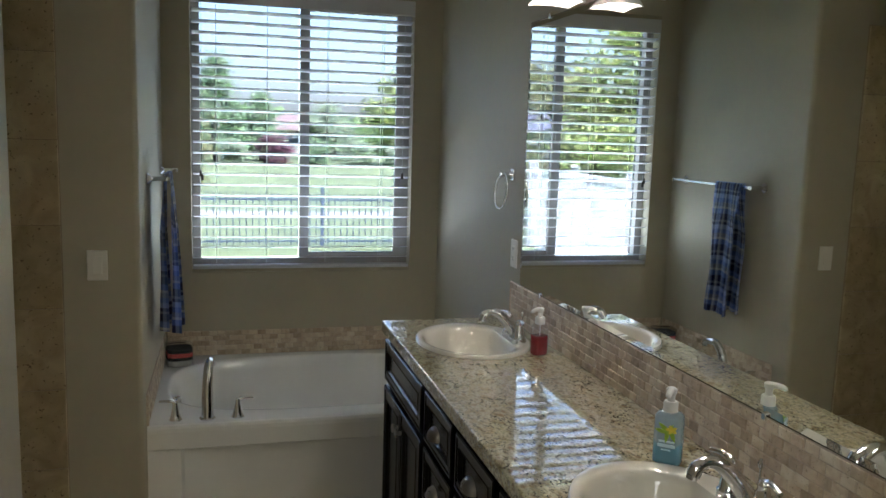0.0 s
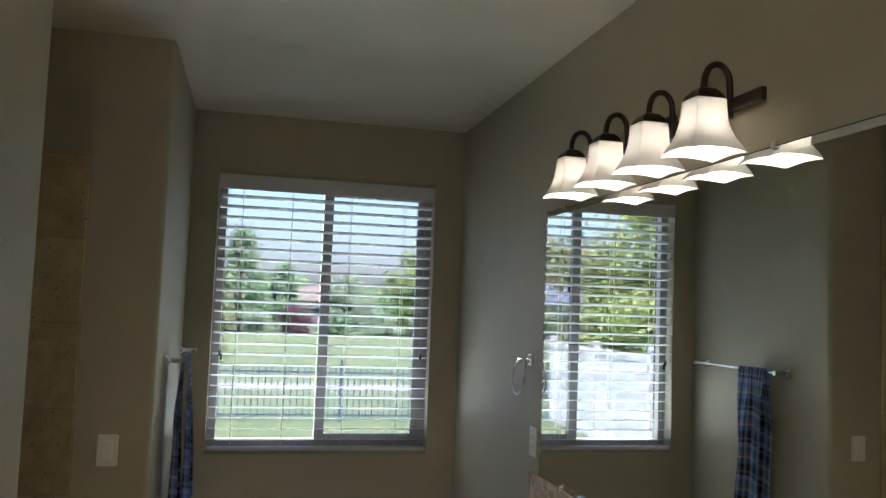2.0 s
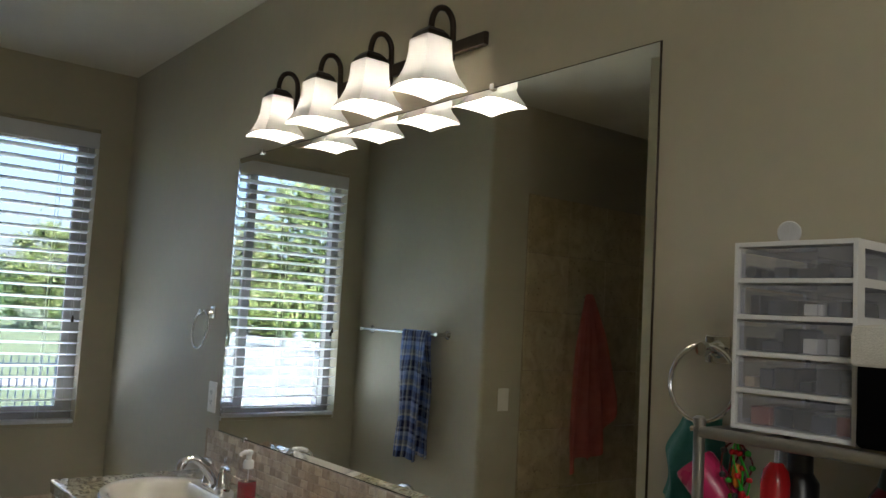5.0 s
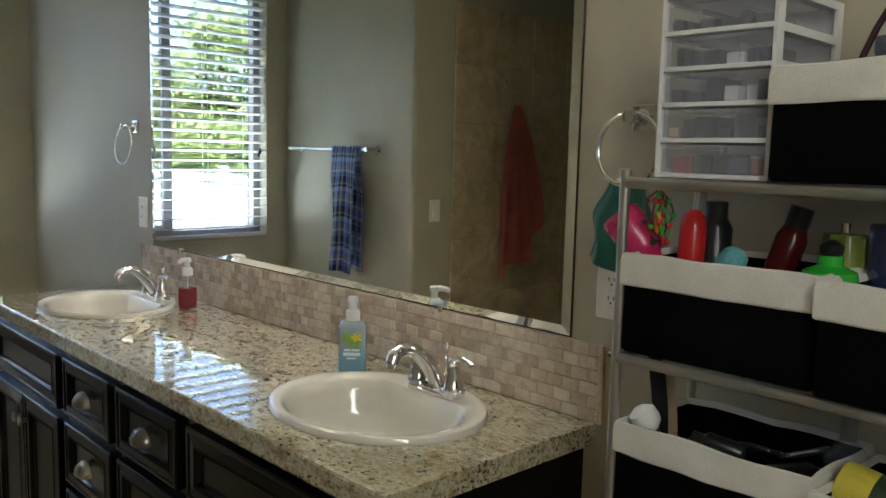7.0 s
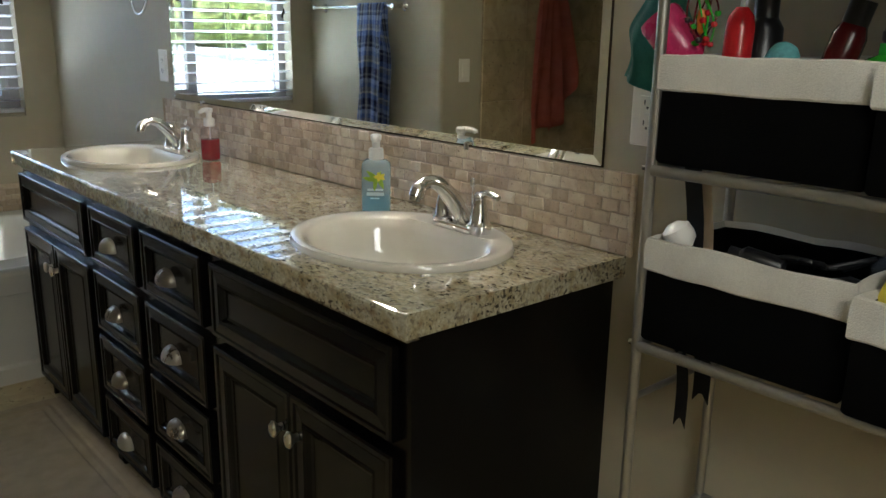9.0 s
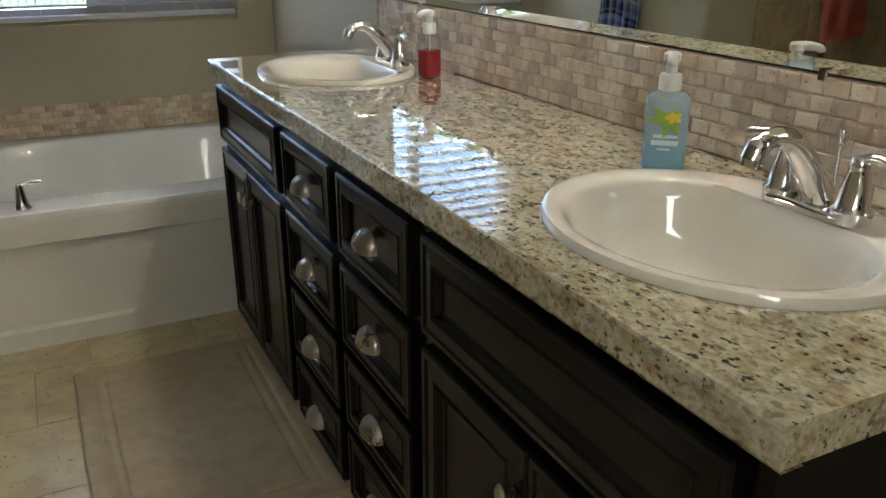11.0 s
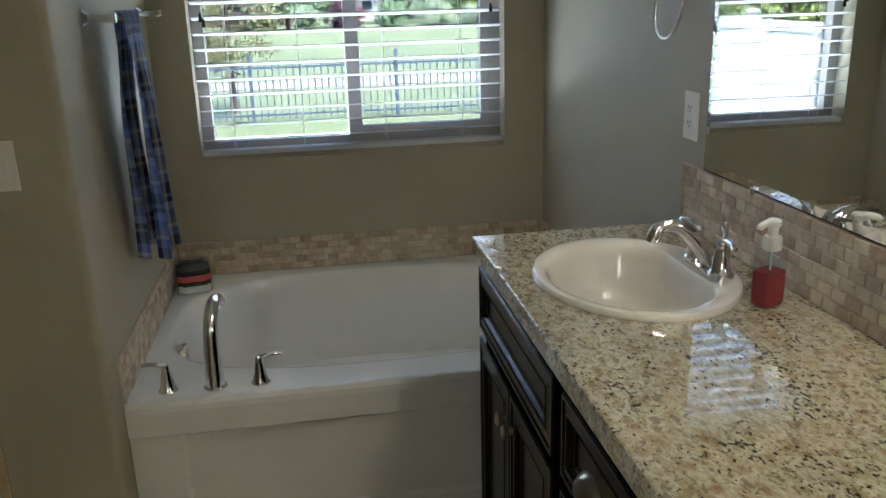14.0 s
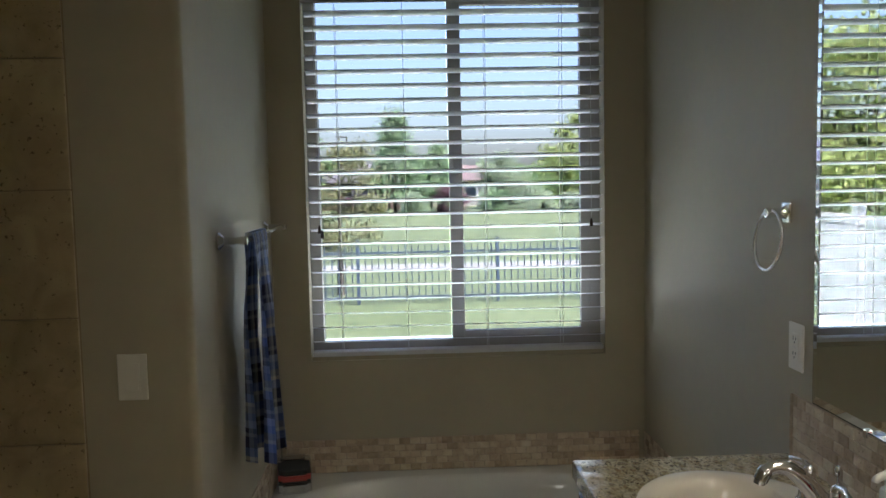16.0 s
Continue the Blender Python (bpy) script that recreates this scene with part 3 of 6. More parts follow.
def vanity_faucet(x, y):
    """Centre-set faucet: broad base, arched spout towards the bowl, two lever handles and a lift rod."""
    f = thing("faucet", "chrome two-handle faucet on the sink deck", "faucet", (x, y, CZ + 0.0125), group="pair of vanity faucets")
    bm = bmesh.new()
    outline = [(0.028 * math.cos(a) * (1.0), 0.055 * (1 if math.sin(a) >= 0 else -1) + 0.028 * math.sin(a)) for a in [2 * math.pi * i / 40 + 0.001 for i in range(40)]]
    outline_slab(bm, outline, -0.001, 0.012)
    bmesh.ops.bevel(bm, geom=[e for e in bm.edges if all(v.co.z > 0.011 for v in e.verts)], offset=0.006, segments=3, affect="EDGES")
    part("base", bm, CHROME, f, smooth=True)
    pts = smooth_path([(0.012, 0, 0.004), (-0.004, 0, 0.035), (-0.034, 0, 0.073), (-0.066, 0, 0.102), (-0.096, 0, 0.110), (-0.120, 0, 0.101), (-0.131, 0, 0.083)], 6)
    k = len(pts)
    radii = [0.027 - 0.0135 * min(1, i / (k * 0.66)) + (0.002 if i > k * 0.8 else 0) for i in range(k)]
    part("spout", tube(bmesh.new(), pts, radii, 16, 0.9), CHROME, f, smooth=True)
    part("aerator", rod(bmesh.new(), (-0.131, 0, 0.084), (-0.134, 0, 0.075), 0.0125, 0.0115), CHROME, f, smooth=True)
    for s in (-1, 1):
        h = part("handle", lathe(bmesh.new(), [(0.027, 0.010), (0.027, 0.016), (0.022, 0.022), (0.0185, 0.045), (0.0145, 0.062), (0.0125, 0.070), (0.0135, 0.074), (0.0125, 0.082), (0.007, 0.088), (0.0, 0.089)], 24, Matrix.Translation((0.0, s * 0.057, 0))), CHROME, f, smooth=True)
        a = smooth_path([(0, s * 0.052, 0.078), (0.0, s * 0.075, 0.088), (-0.006, s * 0.103, 0.088), (-0.010, s * 0.122, 0.084)], 5)
        part("lever", tube(bmesh.new(), a, [0.0095 - 0.0035 * math.sin(math.pi * 0.6 * i / len(a)) + (0.001 if i > len(a) - 4 else 0) for i in range(len(a))], 12, 0.75), CHROME, h, smooth=True)
    part("lift_rod", lathe(bmesh.new(), [(0.003, 0.01), (0.003, 0.085), (0.0065, 0.088), (0.0075, 0.098), (0.005, 0.106), (0.0, 0.108)], 12, Matrix.Translation((0.033, 0.0, 0))), CHROME, f, smooth=True)


vanity_faucet(1.04, 2.85)
vanity_faucet(1.04, 1.385)

FX = 0.636     # front plane of the cabinet boxes; doors stand proud of it


def panel_front(bm, y0, y1, z0, z1, x=FX, proud=0.02, rail=0.052):
    """Front with a raised outer bead, a flat frame, an ogee step and a recessed field."""
    def loop(inset, depth):
        return [bm.verts.new((x - depth, a, b)) for a, b in ((y0 + inset, z0 + inset), (y1 - inset, z0 + inset), (y1 - inset, z1 - inset), (y0 + inset, z1 - inset))]
    r = min(rail, (z1 - z0) * 0.3, (y1 - y0) * 0.3)
    rings = [loop(i, d) for i, d in ((0, 0), (0, proud - 0.004), (0.004, proud), (r * 0.22, proud), (r * 0.30, proud - 0.003), (r * 0.72, proud - 0.001), (r * 0.80, proud + 0.001), (r * 0.90, proud - 0.002), (r, proud - 0.010), (r * 1.12, proud - 0.012))]
    for a, b in zip(rings, rings[1:]):
        for i in range(4):
            j = (i + 1) % 4
            bm.faces.new((a[i], a[j], b[j], b[i]))
    bm.faces.new(rings[-1])
    return bm


def cup_pull(parent, y, z):
    """Half-round cup pull: a quarter ball, open below, with a thin flange."""
    bm = bmesh.new()
    n, k = 18, 8
    rings = []
    for j in range(k + 1):
        t = j / k * math.pi / 2
        rings.append([bm.verts.new((FX - 0.0195 - 0.029 * math.sin(t) * math.sin(math.pi * i / n) ** 0.7, y + 0.043 * math.cos(math.pi * i / n), z - 0.016 + 0.038 * math.sin(math.pi * i / n) ** 0.7 * math.cos(t))) for i in range(n + 1)])
    for a, b in zip(rings, rings[1:]):
        for i in range(n):
            bm.faces.new((a[i], a[i + 1], b[i + 1], b[i]))
    bmesh.ops.solidify(bm, geom=bm.faces[:], thickness=0.0022)
    p = part("cup_pull", bm, NICKEL, parent, "brushed nickel cup pull", True)
    return p


def knob(parent, y, z):
    m = Matrix.Translation((FX - 0.0195, y, z)) @ Matrix.Rotation(radians(-90), 4, "Y")
    part("knob", lathe(bmesh.new(), [(0.006, 0), (0.0055, 0.008), (0.007, 0.012), (0.0105, 0.016), (0.0125, 0.021), (0.0095, 0.026), (0.0, 0.028)], 16, m, (1.5, 1)), NICKEL, parent, "brushed nickel oval knob", True)


def cabinet_shell(c, y0, y1):
    top = CZ - 0.048
    part("face_frame", boxes((FX, FX + 0.018, y0, y1, 0.05, top)), ESPRESSO, c)
    for a in (y0, y1 - 0.016):
        part("side_panel", boxes((FX + 0.018, EAST - 0.004, a, a + 0.016, FLOOR, top)), ESPRESSO, c)
    part("bottom_panel", boxes((FX + 0.018, EAST - 0.004, y0 + 0.016, y1 - 0.016, 0.05, 0.065)), ESPRESSO, c)


def door_cabinet(y0, y1, dy0, dy1):
    c = thing("vanity_cabinet", "espresso-black vanity cabinet with false drawer over two doors", "cabinet", (0, 0, 0), group="vanity cabinets")
    cabinet_shell(c, y0, y1)
    part("false_drawer_front", panel_front(bmesh.new(), dy0, dy1, 0.658, 0.831), ESPRESSO, c, smooth=False)
    mid = (dy0 + dy1) / 2
    for a, b, ky in ((dy0, mid - 0.002, mid - 0.03), (mid + 0.002, dy1, mid + 0.03)):
        d = part("door", panel_front(bmesh.new(), a, b, 0.056, 0.632, rail=0.062), ESPRESSO, c)
        knob(d, ky, 0.549)


def drawer_cabinet(y0, y1, dy0, dy1):
    c = thing("vanity_cabinet", "espresso-black vanity cabinet with four panelled drawers", "cabinet", (0, 0, 0), group="vanity cabinets")
    cabinet_shell(c, y0, y1)
    for z0, z1 in ((0.660, 0.831), (0.452, 0.636), (0.252, 0.430), (0.056, 0.230)):
        d = part("drawer_front", panel_front(bmesh.new(), dy0, dy1, z0, z1, rail=0.045), ESPRESSO, c)
        cup_pull(d, (dy0 + dy1) / 2, (z0 + z1) / 2 - 0.002)


door_cabinet(2.573, 3.268, 2.60, 3.262)
drawer_cabinet(2.179, 2.571, 2.203, 2.545)
drawer_cabinet(1.782, 2.177, 1.807, 2.155)
door_cabinet(1.060, 1.780, 1.092, 1.756)
part_toe = tagged(part("toe_kick", boxes((FX + 0.045, FX + 0.05, 1.08, 3.25, FLOOR, 0.05)), GAP_BLACK), "dark recessed toe kick under the vanity", "toe kick", "", "structure")


# ---- mirror and light bar ----
def mirror():
    y0, y1, z0, z1 = 1.108, 3.138, 1.079, 2.148
    m = thing("wall_mirror", "large frameless mirror with slanted glass edges over the vanity", "mirror", (0, 0, 0))
    bm = bmesh.new()

    def loop(inset, x):
        return [bm.verts.new((x, a, b)) for a, b in ((y0 + inset, z0 + inset), (y1 - inset, z0 + inset), (y1 - inset, z1 - inset), (y0 + inset, z1 - inset))]
    rings = [loop(0, EAST - 0.001), loop(0, EAST - 0.0045), loop(0.020, EAST - 0.0068)]
    for a, b in zip(rings, rings[1:]):
        for i in range(4):
            j = (i + 1) % 4
            bm.faces.new((a[i], a[j], b[j], b[i]))
    bm.faces.new(rings[-1])
    part("glass", bm, MIRROR, m)
    part("edge_backing", boxes((EAST - 0.0035, EAST - 0.0005, y0 - 0.003, y1 + 0.003, z0 - 0.003, z1 + 0.003)), BRONZE, m, "dark mirror edge")
    for y, z in ((1.62, z1), (2.93, z1), (1.5, z0), (2.9, z0)):
        s = 1 if z == z1 else -1
        part("clip", boxes((EAST - 0.012, EAST - 0.001, y - 0.008, y + 0.008, z - 0.006 if s > 0 else z - 0.012, z + 0.012 if s > 0 else z + 0.006), bevel=0.002), CHROME, m, "small chrome mirror clip")


mirror()


def vanity_light():
    v = thing("vanity_light", "dark bronze four-lamp vanity light with frosted shades", "wall lamp", (0, 0, 0))
    zb, xb = 2.272, EAST - 0.034
    part("back_bar", box(bmesh.new(), xb - 0.008, xb + 0.008, 1.621, 2.745, zb - 0.017, zb + 0.019, 0.003), BRONZE, v)
    part("canopy", box(bmesh.new(), EAST - 0.022, EAST - 0.001, 2.08, 2.25, zb - 0.055, zb + 0.055, 0.006), BRONZE, v)
    for y in LAMPS:
        bm = tube(bmesh.new(), smooth_path([(xb - 0.006, y, zb - 0.03), (xb - 0.006, y, zb + 0.03), (xb - 0.010, y, zb + 0.075), (xb - 0.026, y, zb + 0.098), (xb - 0.046, y, zb + 0.102), (xb - 0.066, y, zb + 0.090), (xb - 0.078, y, zb + 0.06), (xb - 0.079, y, zb + 0.02)], 5), 0.0085, 12)
        part("arm", bm, BRONZE, v, smooth=True)
        sx, top = xb - 0.079, zb + 0.012
        bm = bmesh.new()
        lathe(bm, [(0.012, 0.028), (0.03, 0.022), (0.045, 0.010), (0.052, -0.002), (0.052, -0.014), (0.0, -0.014)], 4, Matrix.Translation((sx, y, top)) @ Matrix.Rotation(radians(45), 4, "Z"))
        part("shade_holder", bm, BRONZE, v)
        bm = bmesh.new()
        rings = []
        prof = [(0.042, -0.006), (0.043, -0.03), (0.0455, -0.058), (0.0515, -0.084), (0.0605, -0.107), (0.072, -0.126), (0.079, -0.135)]
        n = 8
        for w, z in prof:
            ring = []
            for sa, sb in ((1, 1), (-1, 1), (-1, -1), (1, -1)):
                for k in range(n):
                    t = k / n
                    c = 1.0 - 0.06 * (2 * t - 1) ** 4
                    if (sa, sb) == (1, 1):
                        p = (w * (1 - 2 * t) * c, w * c)
                    elif (sa, sb) == (-1, 1):
                        p = (-w * c, w * (1 - 2 * t) * c)
                    elif (sa, sb) == (-1, -1):
                        p = (-w * (1 - 2 * t) * c, -w * c)
                    else:
                        p = (w * c, -w * (1 - 2 * t) * c)
                    drop = 0.007 * abs(2 * t - 1) ** 2 if w > 0.075 else 0
                    ring.append(bm.verts.new((sx + p[0], y + p[1], top + z - drop)))
            rings.append(ring)
        for a, b in zip(rings, rings[1:]):
            for i in range(len(a)):
                j = (i + 1) % len(a)
                bm.faces.new((a[i], a[j], b[j], b[i]))
        part("shade", bm, SHADE_GLASS, v, "flared square frosted glass shade", True)
        part("bulb", lathe(bmesh.new(), [(0.013, -0.02), (0.015, -0.05), (0.026, -0.07), (0.03, -0.09), (0.024, -0.110), (0.012, -0.119), (0.0, -0.121)], 16, Matrix.Translation((sx, y, top))), BULB, v, "lit white bulb", True)


LAMPS = (1.753, 2.040, 2.327, 2.614)
vanity_light()


# ---- bathtub ----
TY, TZ = 3.452, 0.435     # apron face and deck height


def bathtub():
    t = thing("bathtub", "white acrylic alcove bathtub with moulded apron", "bathtub", (0, 0, 0))
    x0, x1, y1 = WEST + 0.002, EAST - 0.002, NORTH - 0.002
    cx, cy = 0.40, (TY + y1) / 2 + 0.03
    hx, hy = 0.705, 0.445
    n = 72
    bm = bmesh.new()

    def ring(kx, ky, z, dx=0.0, power=3.0):
        out = []
        for i in range(n):
            a = 2 * math.pi * i / n
            c, s = math.cos(a), math.sin(a)
            out.append(bm.verts.new((cx + dx + kx * math.copysign(abs(c) ** (2 / power), c), cy + ky * math.copysign(abs(s) ** (2 / power), s), z)))
        return out
    rim = []
    for i in range(n):
        a = 2 * math.pi * i / n
        c, s = math.cos(a), math.sin(a)
        k = min(((x1 - cx) if c > 0 else (x0 - cx)) / c if abs(c) > 1e-9 else 9e9, ((y1 - cy) if s > 0 else (TY + 0.012 - cy)) / s if abs(s) > 1e-9 else 9e9)
        rim.append(bm.verts.new((cx + c * k, cy + s * k, TZ)))
    rings = [rim, ring(hx + 0.012, hy + 0.012, TZ + 0.002), ring(hx, hy, TZ), ring(hx - 0.012, hy - 0.012, TZ - 0.012), ring(hx - 0.03, hy - 0.025, TZ - 0.06), ring(hx - 0.07, hy - 0.06, TZ - 0.22, 0.01), ring(hx - 0.12, hy - 0.10, TZ - 0.34, 0.02), ring(hx - 0.2, hy - 0.17, TZ - 0.375, 0.03)]
    for a, b in zip(rings, rings[1:]):
        for i in range(n):
            j = (i + 1) % n
            bm.faces.new((a[i], a[j], b[j], b[i]))
    bm.faces.new(rings[-1])
    for x, y in ((x0, TY + 0.012), (x1, TY + 0.012), (x0, y1), (x1, y1)):
        k = sorted(range(n), key=lambda i: (rim[i].co.x - x) ** 2 + (rim[i].co.y - y) ** 2)[:3]
        c = bm.verts.new((x, y, TZ))
        for i in k:
            j = (i + 1) % n
            if abs(rim[i].co.x - rim[j].co.x) > 1e-6 and abs(rim[i].co.y - rim[j].co.y) > 1e-6:
                bm.faces.new((rim[i], rim[j], c))
    part("basin", bm, ACRYLIC, t, smooth=True)
    # apron: rolled edge, skirt band, recessed field and foot
    bm = bmesh.new()
    prof = [(0.012, TZ), (0.002, TZ - 0.003), (-0.006, TZ - 0.014), (-0.009, TZ - 0.03), (-0.009, TZ - 0.102), (-0.006, TZ - 0.106), (0.004, TZ - 0.108)]
    rr = [[bm.verts.new((x, TY + o, z)) for o, z in prof] for x in (x0, x1)]
    for k in range(len(prof) - 1):
        bm.faces.new((rr[0][k], rr[0][k + 1], rr[1][k + 1], rr[1][k]))
    fx0, fx1, fz0, fz1 = x0 + 0.135, x1 - 0.1, 0.030, TZ - 0.108

    def q(a, b, c, d):
        bm.faces.new([bm.verts.new(p) for p in (a, b, c, d)])
    q((x0, TY, FLOOR), (fx0, TY, FLOOR), (fx0, TY, fz1), (x0, TY, fz1))
    q((fx1, TY, FLOOR), (x1, TY, FLOOR), (x1, TY, fz1), (fx1, TY, fz1))
    q((fx0, TY, FLOOR), (fx1, TY, FLOOR), (fx1, TY, fz0), (fx0, TY, fz0))
    inner = [(fx0 + 0.014, fz0 + 0.01), (fx1 - 0.014, fz0 + 0.01), (fx1 - 0.014, fz1 - 0.001), (fx0 + 0.014, fz1 - 0.001)]
    outer = [(fx0, fz0), (fx1, fz0), (fx1, fz1), (fx0, fz1)]
    ov = [bm.verts.new((x, TY, z)) for x, z in outer]
    iv = [bm.verts.new((x, TY + 0.018, z)) for x, z in inner]
    for i in range(4):
        j = (i + 1) % 4
        bm.faces.new((ov[i], ov[j], iv[j], iv[i]))
    bm.faces.new(iv)
    bmesh.ops.remove_doubles(bm, verts=bm.verts[:], dist=0.0001)
    part("apron", bm, ACRYLIC, t)
    part("end_caulk", boxes((x0, x0 + 0.006, TY - 0.002, TY + 0.02, FLOOR, TZ)), WHITE_TRIM, t)
    # overflow plate on the sloping inner end
    m = Matrix.Translation((-0.258, 3.885, 0.386)) @ Matrix.Rotation(radians(80), 4, "Y")
    part("overflow_plate", lathe(bmesh.new(), [(0.036, -0.02), (0.036, 0.012), (0.032, 0.018), (0.0, 0.02)], 28, m), CHROME, t, "round chrome overflow plate", True)
    m = Matrix.Translation((cx - 0.38, cy, TZ - 0.374))
    part("drain", lathe(bmesh.new(), [(0.03, 0.0), (0.03, 0.006), (0.0, 0.009)], 20, m), CHROME, t, "chrome drain", True)


bathtub()


def tub_filler():
    f = thing("tub_filler", "chrome three-piece deck faucet on the tub rim", "faucet", (0, 0, 0))
    x, y = -0.115, 3.513
    pts = smooth_path([(x, y, TZ), (x, y + 0.001, TZ + 0.05), (x + 0.001, y + 0.004, TZ + 0.12), (x + 0.003, y + 0.02, TZ + 0.185), (x + 0.008, y + 0.06, TZ + 0.228), (x + 0.014, y + 0.11, TZ + 0.232), (x + 0.018, y + 0.145, TZ + 0.218)], 6)
    k = len(pts)
    radii = [0.029 - 0.013 * (i / (k - 1)) ** 0.8 for i in range(k)]
    part("spout", tube(bmesh.new(), pts, radii, 18), CHROME, f, smooth=True)
    part("spout_flange", lathe(bmesh.new(), [(0.034, 0), (0.034, 0.004), (0.030, 0.009), (0.0, 0.009)], 24, Matrix.Translation((x, y, TZ + 0.001))), CHROME, f, smooth=True)
    part("spout_mouth", rod(bmesh.new(), (x + 0.018, y + 0.145, TZ + 0.219), (x + 0.019, y + 0.152, TZ + 0.2), 0.0165, 0.0155), CHROME, f, smooth=True)
    for hx, hy, s in ((-0.247, 3.513, -1), (0.014, 3.513, 1)):
        h = part("handle", lathe(bmesh.new(), [(0.028, 0), (0.028, 0.004), (0.023, 0.010), (0.018, 0.035), (0.0135, 0.06), (0.0115, 0.068), (0.0125, 0.074), (0.009, 0.083), (0.0, 0.085)], 24, Matrix.Translation((hx, hy, TZ + 0.001))), CHROME, f, smooth=True)
        a = smooth_path([(hx - 0.004 * s, hy, TZ + 0.077), (hx + s * 0.02, hy, TZ + 0.086), (hx + s * 0.045, hy + 0.004, TZ + 0.087), (hx + s * 0.066, hy + 0.008, TZ + 0.084)], 5)
        part("lever", tube(bmesh.new(), a, [0.0085 - 0.003 * i / len(a) for i in range(len(a))], 10, 0.8), CHROME, h, smooth=True)


tub_filler()


# ---- wall fittings ----
def towel_bar():
    b = thing("towel_bar", "chrome towel bar on the wall above the tub", "towel bar", (0, 0, 0))
    z, x = 1.470, WEST + 0.075
    for y in (3.635, 4.39):
        m = Matrix.Translation((WEST, y, z)) @ Matrix.Rotation(radians(90), 4, "Y")
        part("post", lathe(bmesh.new(), [(0.026, 0), (0.026, 0.006), (0.02, 0.012), (0.011, 0.02), (0.0095, 0.06), (0.013, 0.07), (0.013, 0.088), (0.0, 0.09)], 24, m), CHROME, b, smooth=True)
    part("bar", rod(bmesh.new(), (x, 3.635, z), (x, 4.39, z), 0.008), CHROME, b, smooth=True)


towel_bar()


def hung_cloth(f, name, label, mat, y0, y1, zt, drop_a, drop_b, xbar, fold, seed, spread=0.02):
    """A folded towel over a bar that runs along y: down the near side, over, down the far side."""
    r = 0.0125
    total = drop_a + drop_b + math.pi * r
    rng = random.Random(seed)
    ph = [rng.uniform(0, 6.28) for _ in range(6)]

    def point(u, v):
        s = u * total
        y = y0 + (y1 - y0) * v
        if s < drop_a:
            side, down = 1, drop_a - s
            x, z = r, zt - down
        elif s < drop_a + math.pi * r:
            a = (s - drop_a) / r
            x, z, down, side = r * math.cos(a), zt + r * math.sin(a), 0, 0
        else:
            side, down = -1, s - drop_a - math.pi * r
            x, z = -r, zt - down
        k = min(1, down / 0.25)
        wav = fold * (k * 0.5 + down * 1.3) * (math.sin(v * 9.0 + ph[0] + down * 1.5) * 0.6 + math.sin(v * 21 + ph[1] - down * 3) * 0.35)
        x += side * abs(spread * k) + wav
        y += 0.010 * k * math.sin(down * 7 + ph[2]) + (v - 0.5) * (-0.02 * k) + 0.006 * math.sin(down * 14 + v * 5)
        z += 0.006 * k * math.sin(v * 8 + ph[3])
        y += -0.03 * k if side < 0 else 0.012 * k
        x += 0.012 * (down / 0.7) * (1 if side > 0 else 0.4)
        return (xbar + x, y, z), (v * (y1 - y0) * 1.9, s)
    bm = grid_sheet(bmesh.new(), 70, 26, point)
    bmesh.ops.solidify(bm, geom=bm.faces[:], thickness=0.013)
    ob = part(name, bm, mat, None, "", True)
    return tagged(ob, label, "towel")


PLAID = plaid("blue plaid towelling")
hung_cloth(None, "bath_towel", "blue and grey plaid towel folded over the towel bar", PLAID, 3.70, 3.95, 1.480, 0.71, 0.69, WEST + 0.078, 0.022, 3, 0.009)


def towel_ring(y, z, label, radius=0.068, tilt=6):
    t = thing("towel_ring", label, "towel ring", (EAST, y, z), group="pair of towel rings")
    part("plate", box(bmesh.new(), -0.009, -0.0005, -0.026, 0.026, -0.026, 0.026, 0.004), CHROME, t, smooth=True)
    part("stem", lathe(bmesh.new(), [(0.017, 0), (0.012, 0.012), (0.0105, 0.035), (0.014, 0.042), (0.012, 0.052), (0.0, 0.054)], 20, Matrix.Translation((-0.008, 0, 0)) @ Matrix.Rotation(radians(-90), 4, "Y")), CHROME, t, smooth=True)
    m = Matrix.Translation((-0.045, 0, 0)) @ Matrix.Rotation(radians(tilt), 4, "Y") @ Matrix.Rotation(radians(90), 4, "Z")
    part("ring", ring_shape(bmesh.new(), (0, 0, -radius + 0.007), radius, 0.0048, m), CHROME, t, smooth=True)
    return t


towel_ring(3.286, 1.532, "chrome towel ring on the wall beyond the mirror", 0.077)
towel_ring(0.955, 1.530, "chrome towel ring holding a green hand towel")


